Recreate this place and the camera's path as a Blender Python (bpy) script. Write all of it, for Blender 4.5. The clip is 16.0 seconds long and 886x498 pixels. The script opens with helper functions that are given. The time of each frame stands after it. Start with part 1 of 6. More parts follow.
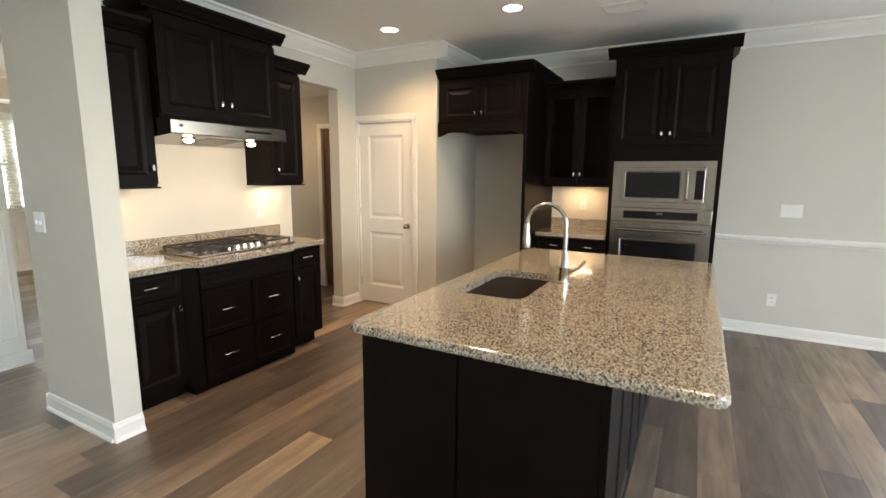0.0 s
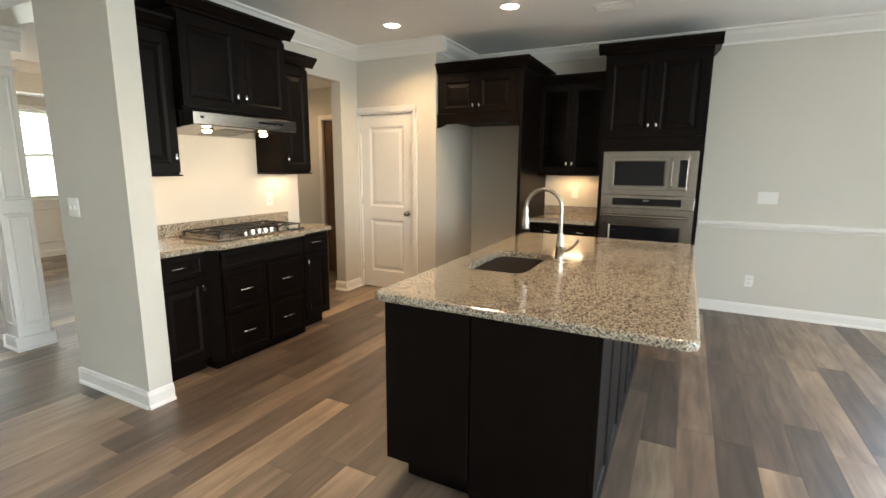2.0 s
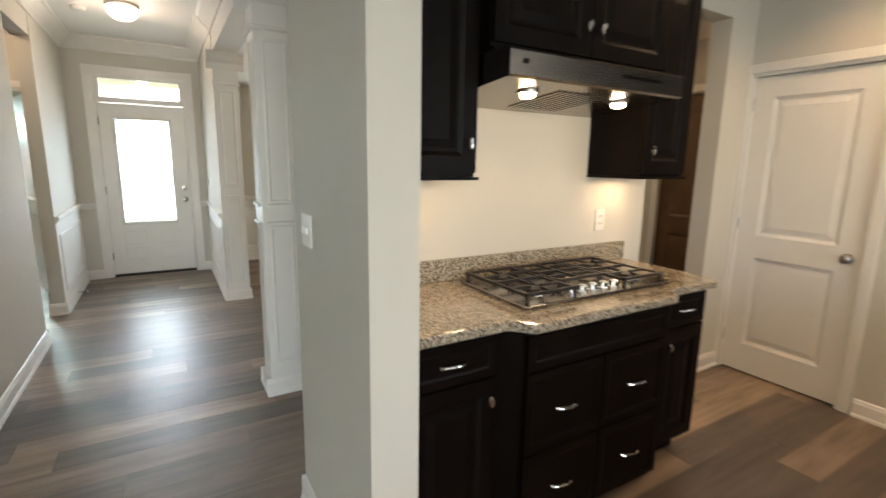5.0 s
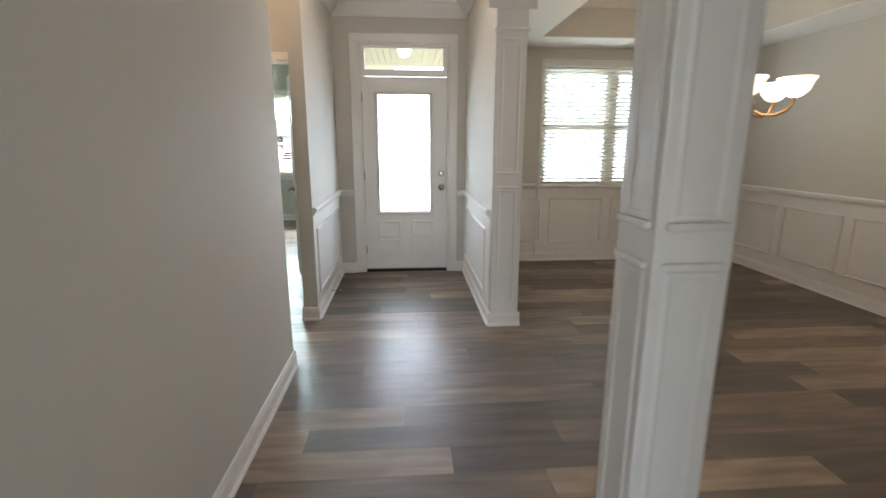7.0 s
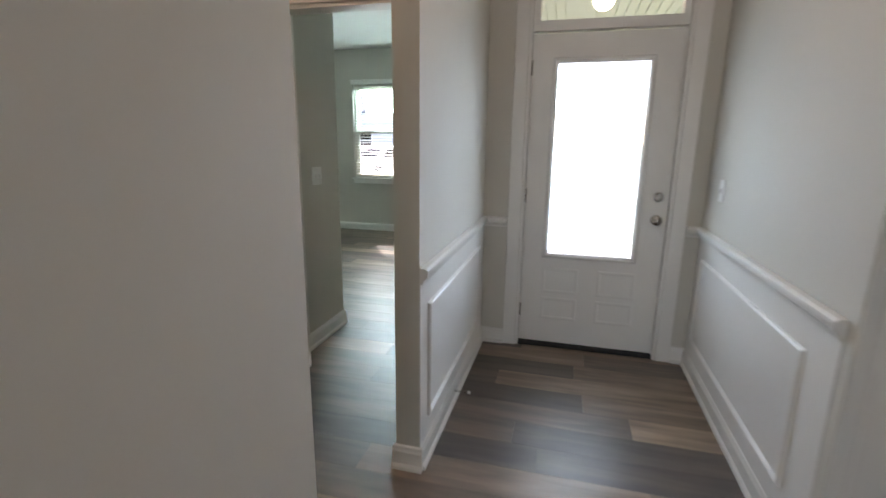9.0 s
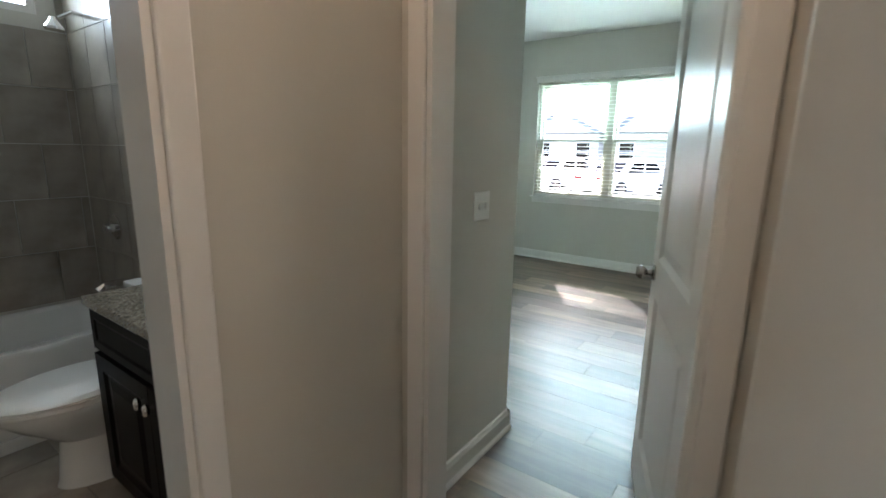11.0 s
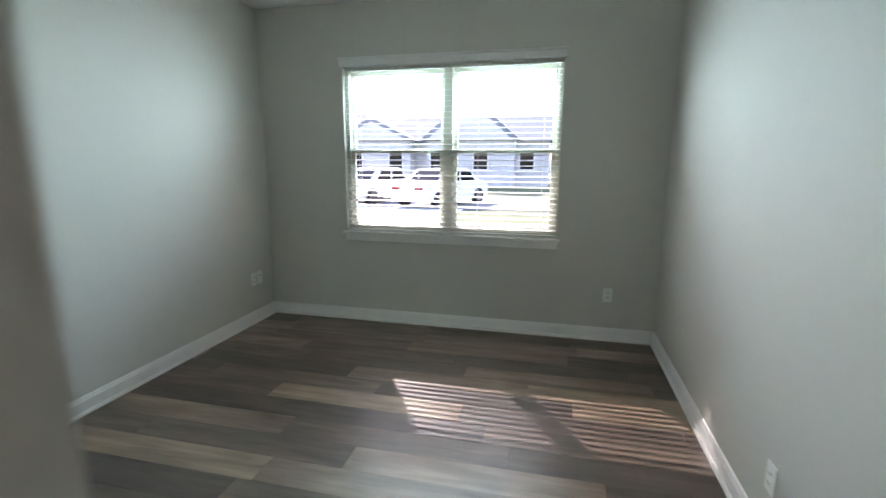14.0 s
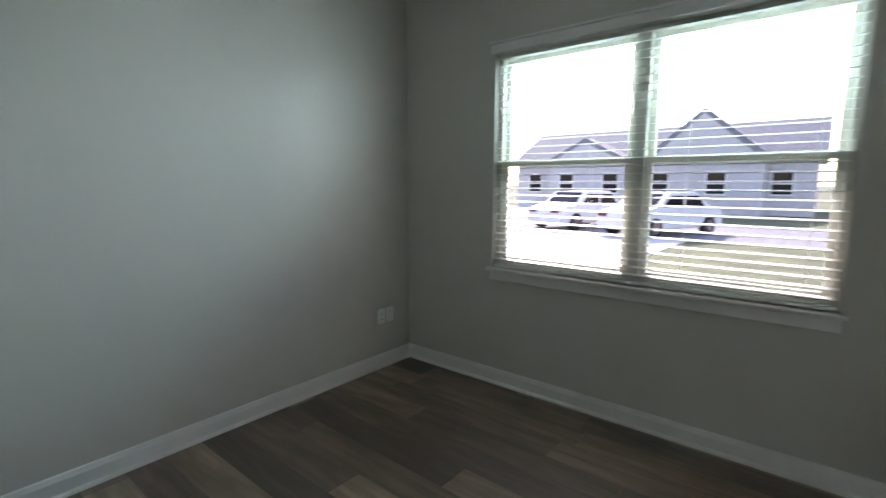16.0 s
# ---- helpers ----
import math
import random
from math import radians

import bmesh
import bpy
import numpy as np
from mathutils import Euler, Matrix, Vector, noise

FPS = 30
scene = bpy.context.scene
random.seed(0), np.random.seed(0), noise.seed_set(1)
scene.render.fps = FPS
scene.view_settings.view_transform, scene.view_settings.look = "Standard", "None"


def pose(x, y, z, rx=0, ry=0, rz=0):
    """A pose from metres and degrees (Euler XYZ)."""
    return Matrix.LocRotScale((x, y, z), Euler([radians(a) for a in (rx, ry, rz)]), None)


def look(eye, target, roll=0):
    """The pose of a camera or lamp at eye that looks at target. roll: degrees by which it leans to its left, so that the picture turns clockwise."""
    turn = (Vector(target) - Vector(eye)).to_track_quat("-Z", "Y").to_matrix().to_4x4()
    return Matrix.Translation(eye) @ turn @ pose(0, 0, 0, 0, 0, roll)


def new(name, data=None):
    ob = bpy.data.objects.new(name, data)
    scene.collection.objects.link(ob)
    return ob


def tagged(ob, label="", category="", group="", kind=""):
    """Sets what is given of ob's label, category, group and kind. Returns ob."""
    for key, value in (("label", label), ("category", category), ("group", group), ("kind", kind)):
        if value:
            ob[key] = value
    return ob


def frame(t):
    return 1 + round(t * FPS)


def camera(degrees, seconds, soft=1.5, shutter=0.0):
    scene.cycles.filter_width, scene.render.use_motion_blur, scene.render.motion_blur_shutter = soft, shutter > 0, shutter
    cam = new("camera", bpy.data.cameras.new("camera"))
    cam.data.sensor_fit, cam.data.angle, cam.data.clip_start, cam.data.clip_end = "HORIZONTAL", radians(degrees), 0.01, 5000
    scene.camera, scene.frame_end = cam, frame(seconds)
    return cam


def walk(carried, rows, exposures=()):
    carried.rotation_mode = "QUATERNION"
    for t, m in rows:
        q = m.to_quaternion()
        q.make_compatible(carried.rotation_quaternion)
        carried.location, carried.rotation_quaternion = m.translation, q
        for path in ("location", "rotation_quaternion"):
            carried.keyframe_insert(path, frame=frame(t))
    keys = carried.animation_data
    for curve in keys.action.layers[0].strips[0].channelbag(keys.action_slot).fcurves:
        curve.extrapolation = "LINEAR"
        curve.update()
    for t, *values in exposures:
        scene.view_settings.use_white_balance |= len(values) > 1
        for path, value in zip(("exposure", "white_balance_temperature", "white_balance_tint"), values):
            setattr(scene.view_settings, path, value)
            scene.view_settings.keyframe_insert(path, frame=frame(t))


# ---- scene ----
cam = camera(87.0, 16.0, 1.5, 0.4)
PATH = [
    (0, (0.072, -3.216, 1.478), (1.805, -2.27, 1.161), 0.4),
    (0.5, (-0.134, -3.243, 1.465), (1.616, -2.336, 1.122), 0.6),
    (1, (-0.226, -3.277, 1.464), (1.538, -2.402, 1.11), 0.6),
    (1.5, (-0.233, -3.278, 1.467), (1.533, -2.406, 1.118), 0.4),
    (2, (-0.203, -3.251, 1.458), (1.545, -2.346, 1.106), 0.4),
    (2.5, (-0.047, -3.167, 1.461), (1.644, -2.156, 1.113), 1.0),
    (3, (0.166, -2.985, 1.458), (1.758, -1.826, 1.11), 1.5),
    (3.2, (0.241, -2.863, 1.461), (1.776, -1.63, 1.108), 1.4),
    (5.5, (0.932, -1.171, 1.41), (1.692, 0.638, 1.019), 1.1),
    (6, (0.883, -0.757, 1.389), (1.335, 1.142, 0.955), 0.9),
    (6.5, (0.851, -0.313, 1.4), (1.1, 1.619, 0.947), 0.0),
    (7, (0.734, 0.165, 1.374), (0.881, 2.112, 0.938), 0.1),
    (7.5, (0.693, 0.617, 1.369), (0.768, 2.57, 0.942), 0.3),
    (8, (0.686, 1.112, 1.383), (0.612, 3.064, 0.95), -0.3),
    (8.5, (0.614, 1.621, 1.373), (0.354, 3.556, 0.939), 0.6),
    (9, (0.544, 2.081, 1.386), (0.046, 3.966, 0.942), 0.7),
    (9.5, (0.401, 2.548, 1.358), (-0.322, 4.362, 0.925), 1.7),
    (10, (0.291, 2.899, 1.349), (-0.692, 4.59, 0.935), 2.0),
    (10.2, (0.233, 2.973, 1.372), (-0.838, 4.61, 0.956), 2.3),
    (11.2, (-0.2, 3.37, 1.375), (-1.34, 4.96, 0.965), 1.0),
    (12.3, (-0.69, 4.021, 1.38), (-1.216, 5.908, 0.975), -0.2),
    (12.5, (-0.744, 4.157, 1.38), (-1.148, 6.077, 0.993), 0.1),
    (13, (-0.795, 4.53, 1.394), (-1.05, 6.483, 1.043), -0.2),
    (13.5, (-0.878, 4.821, 1.454), (-1.174, 6.767, 1.099), 0.3),
    (14, (-0.921, 5.1, 1.454), (-1.38, 7.011, 1.082), 0.2),
    (14.5, (-0.954, 5.392, 1.443), (-1.579, 7.259, 1.089), 0.3),
    (15, (-1.001, 5.662, 1.494), (-1.751, 7.489, 1.179), 0.5),
    (15.5, (-1.019, 5.948, 1.461), (-1.933, 7.705, 1.178), 0.5),
    (16, (-0.989, 6.294, 1.396), (-2.243, 7.828, 1.12), 0.2),
]
EXPOSURES = [(0, 3.9, 7050, 15), (3.2, 3.85, 7200, 15), (5.5, 3.3, 7150, 17), (6.5, 3.2, 7000, 20), (7.5, 3.05, 6850, 21), (8.5, 2.75, 6750, 22), (9.5, 2.65, 6700, 23),
             (10.2, 2.9, 6750, 21), (12.3, 3.15, 5550, 20), (13, 2.9, 5900, 24), (13.5, 2.65, 6350, 28), (14.5, 2.35, 6550, 31), (15.2, 2.1, 6600, 32), (16, 1.75, 6600, 32)]
walk(cam, [(t, look(*how)) for t, *how in PATH], EXPOSURES)

# ---- world and light ----
SUN_ELEV, SUN_AZ = 34.4, 32.0   # azimuth in degrees from +Y towards -X
world = bpy.data.worlds.new("sky")
scene.world = world
world.use_nodes = True
wn = world.node_tree.nodes
sky = wn.new("ShaderNodeTexSky")
sky.sky_type, sky.sun_disc = "NISHITA", False
sky.sun_elevation, sky.sun_rotation = radians(SUN_ELEV), radians(-SUN_AZ)
world.node_tree.links.new(sky.outputs[0], wn["Background"].inputs[0])
wn["Background"].inputs[1].default_value = 0.15


def sun_lamp():
    d = bpy.data.lights.new("sun", "SUN")
    d.energy, d.angle, d.color = 2.5, radians(0.5), (1, 0.96, 0.87)
    e, a = radians(SUN_ELEV), radians(SUN_AZ)
    way = Vector((-math.sin(a) * math.cos(e), math.cos(a) * math.cos(e), math.sin(e)))
    new("sun", d).matrix_world = look(way * 30, (0, 0, 0))


LEVEL = 0.1   # lamps against the daylight outside


def area(name, at, target, sx, sy, watts, color=(1, 1, 1), spread=180):
    d = bpy.data.lights.new(name, "AREA")
    d.shape, d.size, d.size_y, d.energy, d.color = "RECTANGLE", sx, sy, watts * LEVEL, color
    d.spread = radians(spread)
    new(name, d).matrix_world = look(at, target)


def lamp(name, at, watts, color, radius=0.03, spot=0):
    d = bpy.data.lights.new(name, "SPOT" if spot else "POINT")
    d.energy, d.color, d.shadow_soft_size = watts * LEVEL, color, radius
    if spot:
        d.spot_size, d.spot_blend = radians(spot), 0.8
    new(name, d).location = at


WARM = (1.0, 0.72, 0.42)
COOL = (0.86, 0.94, 1.0)
sun_lamp()
# daylight in the window openings
area("daylight_living", (-1.2, -7.9, 1.45), (-1.2, 0, 1.2), 5.0, 2.1, 215, (0.76, 0.91, 1.0))
area("daylight_side", (5.2, -6.3, 1.4), (0, -6.0, 1.0), 1.8, 2.0, 65, (0.7, 0.87, 1.0))
area("daylight_door", (0.705, 5.33, 1.27), (0.705, 0, 1.27), 0.54, 1.2, 28, (0.64, 0.86, 1.0))
area("daylight_dining", (3.12, 5.74, 1.56), (3.12, 0, 1.56), 1.6, 1.36, 34, (0.74, 0.97, 1.0))
area("daylight_bedroom", (-1.82, 9.28, 2.06), (-1.82, 6.3, 0.5), 1.74, 0.5, 122, (0.6, 0.97, 0.98), 150)
area("daylight_bath", (-3.72, 3.85, 2.26), (0, 3.75, 1.4), 0.68, 0.38, 38, (0.7, 0.92, 1.0))
# the lamps that are lit, with a few unseen ones added
# the pair at x 2.2 is unseen, added in rows with the first two
for cx, cy in ((3.7, -0.68), (3.68, -1.84), (2.2, -1.84), (2.2, -3.4)):
    lamp("can_bulb", (cx, cy, 2.72), 54, WARM, 0.06, 140)
for ux in (1.66, 3.0):
    area("under_cabinet_bulb", (ux, 0.08, 1.36), (ux, 0.1, 0), 0.2, 0.08, 1.2, WARM)
area("under_cabinet_bulb", (5.08, -2.12, 1.36), (5.08, -2.12, 0), 0.1, 0.3, 1.9, WARM)
for hx in (2.09, 2.6):
    lamp("hood_bulb", (hx, -0.14, 1.655), 3, WARM, 0.025, 150)
lamp("chandelier_bulb", (2.95, 3.2, 2.0), 19, (1, 0.8, 0.58), 0.12)
lamp("foyer_bulb", (0.68, 3.6, 2.6), 10, (1, 0.85, 0.68), 0.1)
# unseen lamp, added because the vestibule came out too dark
lamp("vestibule_fill_bulb", (-0.55, 3.5, 2.6), 13, (1, 0.78, 0.55), 0.08)
# no source in sight here; added to lift the dark passage
lamp("passage_fill_bulb", (3.9, 1.0, 2.6), 12, WARM, 0.1)
lamp("porch_bulb", (0.72, 6.3, 2.5), 8, (1, 0.85, 0.65), 0.08)


# ---- materials ----
def mat(name, color, rough=0.6, metal=0.0, var=0.06, scale=3.0, bump=0.0, bscale=200.0, **more):
    """A surface with a large soft variation in colour and a fine relief."""
    m = bpy.data.materials.new(name)
    m.use_nodes = True
    nt = m.node_tree
    b = nt.nodes["Principled BSDF"]
    b.inputs["Roughness"].default_value = rough
    b.inputs["Metallic"].default_value = metal
    for k, v in more.items():
        b.inputs[{"specular_ior_level": "Specular IOR Level"}[k]].default_value = v
    co = nt.nodes.new("ShaderNodeTexCoord")
    n = nt.nodes.new("ShaderNodeTexNoise")
    n.inputs["Scale"].default_value, n.inputs["Detail"].default_value = scale, 6
    nt.links.new(co.outputs["Object"], n.inputs["Vector"])
    r = nt.nodes.new("ShaderNodeValToRGB")
    lo, hi = [max(0, c * (1 - var)) for c in color], [min(1, c * (1 + var)) for c in color]
    r.color_ramp.elements[0].color, r.color_ramp.elements[1].color = (*lo, 1), (*hi, 1)
    r.color_ramp.elements[0].position, r.color_ramp.elements[1].position = 0.3, 0.7
    nt.links.new(n.outputs["Fac"], r.inputs["Fac"])
    nt.links.new(r.outputs["Color"], b.inputs["Base Color"])
    if bump:
        f = nt.nodes.new("ShaderNodeTexNoise")
        f.inputs["Scale"].default_value, f.inputs["Detail"].default_value = bscale, 3
        nt.links.new(co.outputs["Object"], f.inputs["Vector"])
        bp = nt.nodes.new("ShaderNodeBump")
        bp.inputs["Strength"].default_value, bp.inputs["Distance"].default_value = bump, 0.002
        nt.links.new(f.outputs["Fac"], bp.inputs["Height"])
        nt.links.new(bp.outputs["Normal"], b.inputs["Normal"])
    return m


def glow(name, color, strength):
    m = mat(name, color, 0.5)
    b = m.node_tree.nodes["Principled BSDF"]
    b.inputs["Emission Color"].default_value = (*color, 1)
    b.inputs["Emission Strength"].default_value = strength
    return m


def glass_mat(name, color=(1, 1, 1), rough=0.0):
    m = mat(name, color, rough, 0, 0)
    m.node_tree.nodes["Principled BSDF"].inputs["Transmission Weight"].default_value = 1
    m.node_tree.nodes["Principled BSDF"].inputs["IOR"].default_value = 1.05
    return m


def granite_mat():
    m = mat("granite", (0.5, 0.46, 0.38), 0.13)
    nt = m.node_tree
    b = nt.nodes["Principled BSDF"]
    co = nt.nodes.new("ShaderNodeTexCoord")
    v = nt.nodes.new("ShaderNodeTexVoronoi")
    v.inputs["Scale"].default_value = 190
    w = nt.nodes.new("ShaderNodeTexNoise")
    w.inputs["Scale"].default_value, w.inputs["Detail"].default_value = 120, 8
    w.inputs["Roughness"].default_value = 0.7
    nt.links.new(co.outputs["Object"], v.inputs["Vector"])
    nt.links.new(co.outputs["Object"], w.inputs["Vector"])
    sep = nt.nodes.new("ShaderNodeSeparateColor")
    nt.links.new(v.outputs["Color"], sep.inputs["Color"])
    add = nt.nodes.new("ShaderNodeMath")
    add.operation = "MULTIPLY_ADD"
    add.inputs[1].default_value, add.inputs[2].default_value = 0.35, 0.0
    nt.links.new(sep.outputs[0], add.inputs[0])
    s2 = nt.nodes.new("ShaderNodeMath")
    s2.operation = "MULTIPLY_ADD"
    s2.inputs[1].default_value = 1.0
    nt.links.new(w.outputs["Fac"], s2.inputs[0])
    nt.links.new(add.outputs[0], s2.inputs[2])
    r = nt.nodes.new("ShaderNodeValToRGB")
    e = r.color_ramp.elements
    e[0].position, e[0].color = 0.47, (0.014, 0.012, 0.011, 1)
    e[1].position, e[1].color = 0.56, (0.12, 0.095, 0.075, 1)
    for p, c in ((0.63, (0.25, 0.205, 0.15)), (0.74, (0.36, 0.31, 0.235)), (0.9, (0.5, 0.46, 0.39))):
        k = e.new(p)
        k.color = (*c, 1)
    nt.links.new(s2.outputs[0], r.inputs["Fac"])
    nt.links.new(r.outputs["Color"], b.inputs["Base Color"])
    b.inputs["Coat Weight"].default_value, b.inputs["Coat Roughness"].default_value = 0.5, 0.05
    return m


def plank_mat():
    """Wood-look vinyl: each plank has its own tone and grain, which runs along it."""
    m = bpy.data.materials.new("vinyl_plank")
    m.use_nodes = True
    nt = m.node_tree
    L = nt.links.new
    b = nt.nodes["Principled BSDF"]
    b.inputs["Specular IOR Level"].default_value = 0.95
    oi, geo = nt.nodes.new("ShaderNodeObjectInfo"), nt.nodes.new("ShaderNodeNewGeometry")
    s = nt.nodes.new("ShaderNodeMath")
    s.operation = "ADD"
    L(oi.outputs["Random"], s.inputs[0])
    L(geo.outputs["Random Per Island"], s.inputs[1])
    fr = nt.nodes.new("ShaderNodeMath")
    fr.operation = "FRACT"
    L(s.outputs[0], fr.inputs[0])
    tone = nt.nodes.new("ShaderNodeValToRGB")
    e = tone.color_ramp.elements
    e[0].position, e[0].color = 0.0, (0.066, 0.046, 0.035, 1)
    e[1].position, e[1].color = 1.0, (0.31, 0.22, 0.148, 1)
    for p, c in ((0.3, (0.1, 0.07, 0.053)), (0.58, (0.145, 0.103, 0.076)), (0.8, (0.21, 0.149, 0.105))):
        k = e.new(p)
        k.color = (*c, 1)
    L(fr.outputs[0], tone.inputs["Fac"])
    off = nt.nodes.new("ShaderNodeMath")
    off.operation = "MULTIPLY"
    off.inputs[1].default_value = 37.0
    L(fr.outputs[0], off.inputs[0])
    comb = nt.nodes.new("ShaderNodeCombineXYZ")
    for i in range(3):
        L(off.outputs[0], comb.inputs[i])
    va = nt.nodes.new("ShaderNodeVectorMath")
    L(geo.outputs["Position"], va.inputs[0])
    L(comb.outputs[0], va.inputs[1])
    mp = nt.nodes.new("ShaderNodeMapping")
    mp.inputs["Scale"].default_value = (1.3, 13, 1)
    L(va.outputs[0], mp.inputs["Vector"])
    g = nt.nodes.new("ShaderNodeTexNoise")
    g.inputs["Scale"].default_value, g.inputs["Detail"].default_value, g.inputs["Distortion"].default_value = 1.6, 9, 0.6
    L(mp.outputs[0], g.inputs["Vector"])
    g2 = nt.nodes.new("ShaderNodeTexNoise")
    g2.inputs["Scale"].default_value = 2.6
    mp2 = nt.nodes.new("ShaderNodeMapping")
    mp2.inputs["Scale"].default_value = (0.9, 3.5, 1)
    L(va.outputs[0], mp2.inputs["Vector"])
    L(mp2.outputs[0], g2.inputs["Vector"])
    gr = nt.nodes.new("ShaderNodeMapRange")
    gr.inputs[1].default_value, gr.inputs[2].default_value, gr.inputs[3].default_value, gr.inputs[4].default_value = 0.3, 0.7, 0.68, 1.25
    L(g.outputs["Fac"], gr.inputs[0])
    gr2 = nt.nodes.new("ShaderNodeMapRange")
    gr2.inputs[1].default_value, gr2.inputs[2].default_value, gr2.inputs[3].default_value, gr2.inputs[4].default_value = 0.3, 0.7, 0.7, 1.28
    L(g2.outputs["Fac"], gr2.inputs[0])
    mul = nt.nodes.new("ShaderNodeMath")
    mul.operation = "MULTIPLY"
    L(gr.outputs[0], mul.inputs[0])
    L(gr2.outputs[0], mul.inputs[1])
    vm = nt.nodes.new("ShaderNodeVectorMath")
    vm.operation = "SCALE"
    L(tone.outputs["Color"], vm.inputs[0])
    L(mul.outputs[0], vm.inputs["Scale"])
    L(vm.outputs[0], b.inputs["Base Color"])
    ro = nt.nodes.new("ShaderNodeMapRange")
    ro.inputs[3].default_value, ro.inputs[4].default_value = 0.5, 0.32
    L(g.outputs["Fac"], ro.inputs[0])
    L(ro.outputs[0], b.inputs["Roughness"])
    bp = nt.nodes.new("ShaderNodeBump")
    bp.inputs["Strength"].default_value, bp.inputs["Distance"].default_value = 0.06, 0.001
    L(g.outputs["Fac"], bp.inputs["Height"])
    L(bp.outputs["Normal"], b.inputs["Normal"])
    return m


PAINT = mat("wall_paint", (0.57, 0.545, 0.49), 0.75, 0, 0.02, 1.2, 0.12, 260)
WHITE = mat("white_trim_paint", (0.74, 0.72, 0.69), 0.36, 0, 0.015, 4, 0.03, 120)
CEIL = mat("ceiling_paint", (0.86, 0.85, 0.83), 0.9, 0, 0.015, 1, 0.2, 180)
PLANK = plank_mat()
SUBFLOOR = mat("plank_joint", (0.05, 0.04, 0.034), 0.7)
DARK = mat("espresso_stain", (0.0045, 0.0028, 0.0022), 0.42, 0, 0.3, 9, 0.04, 60, specular_ior_level=0.09)
DARKIN = mat("cabinet_inside", (0.012, 0.008, 0.007), 0.7)
GRANITE = granite_mat()
STEEL = mat("brushed_steel", (0.3, 0.27, 0.245), 0.24, 1, 0.05, 30, 0.04, 400)
SATIN = mat("satin_nickel", (0.42, 0.395, 0.365), 0.27, 1, 0.04, 30)
CHROME = mat("bright_chrome", (0.75, 0.74, 0.73), 0.1, 1, 0.02, 30)
BLACKGLASS = mat("black_glass", (0.008, 0.008, 0.009), 0.08, 0, 0.1, specular_ior_level=0.22)
IRON = mat("cast_iron", (0.018, 0.016, 0.015), 0.55, 0, 0.3, 40, 0.2, 150)
GLASS = glass_mat("clear_glass")
PORCELAIN = mat("white_porcelain", (0.78, 0.77, 0.74), 0.12, 0, 0.01)
PLASTIC = mat("white_plastic", (0.76, 0.75, 0.72), 0.35, 0, 0.01)
BLIND = mat("blind_slat_white", (0.8, 0.8, 0.77), 0.45, 0, 0.02, 6)
VINYLWIN = mat("window_vinyl_almond", (0.72, 0.7, 0.6), 0.4, 0, 0.03)
TILE = mat("stone_tile", (0.3, 0.26, 0.215), 0.35, 0, 0.3, 5, 0.1, 40)
BULB = glow("lit_bulb", (1, 0.74, 0.42), 7)
CANGLOW = glow("lit_can_lens", (1, 0.9, 0.74), 1.2)
SHADE = glow("lit_frosted_shade", (1, 0.88, 0.7), 0.33)
BROWNDOOR = mat("brown_wood_door", (0.11, 0.062, 0.032), 0.45, 0, 0.25, 6)
BRONZE = mat("antique_brass", (0.42, 0.27, 0.13), 0.35, 1, 0.1, 20)
SIDING = mat("grey_siding", (0.52, 0.50, 0.49), 0.7, 0, 0.1)
ROOF = mat("asphalt_shingle", (0.2, 0.2, 0.21), 0.9, 0, 0.3, 8)
LAWN = mat("lawn_grass", (0.1, 0.12, 0.045), 0.95, 0, 0.35, 1.5)
ASPHALT = mat("asphalt", (0.2, 0.2, 0.2), 0.9, 0, 0.2, 3)
CONCRETE = mat("concrete", (0.6, 0.58, 0.55), 0.85, 0, 0.1, 2)
CARPAINT = mat("white_car_paint", (0.7, 0.7, 0.7), 0.2, 0, 0.02)
RUBBER = mat("black_rubber", (0.02, 0.02, 0.02), 0.8)
TAIL = mat("tail_light_red", (0.25, 0.03, 0.03), 0.2)
DISPLAY = mat("display_grey_green", (0.1, 0.13, 0.12), 0.15)


# ---- builders ----
def box(bm, x0, y0, z0, x1, y1, z1, bevel=0.0):
    c = ((x0 + x1) / 2, (y0 + y1) / 2, (z0 + z1) / 2)
    r = bmesh.ops.create_cube(bm, size=1, matrix=Matrix.Translation(c) @ Matrix.Diagonal((abs(x1 - x0), abs(y1 - y0), abs(z1 - z0), 1)))
    if bevel:
        es = list({e for v in r["verts"] for e in v.link_edges})
        bmesh.ops.bevel(bm, geom=es, offset=bevel, segments=2, affect="EDGES", profile=0.5)
    return bm


def boxes(*rows, bevel=0.0):
    bm = bmesh.new()
    for r in rows:
        box(bm, *r, bevel=bevel)
    return bm


def cyl(bm, at, r0, r1, depth, axis="z", n=24):
    turn = {"z": Matrix(), "x": Matrix.Rotation(radians(90), 4, "Y"), "y": Matrix.Rotation(radians(90), 4, "X")}[axis]
    bmesh.ops.create_cone(bm, cap_ends=True, segments=n, radius1=r0, radius2=r1, depth=depth, matrix=Matrix.Translation(at) @ turn)
    return bm


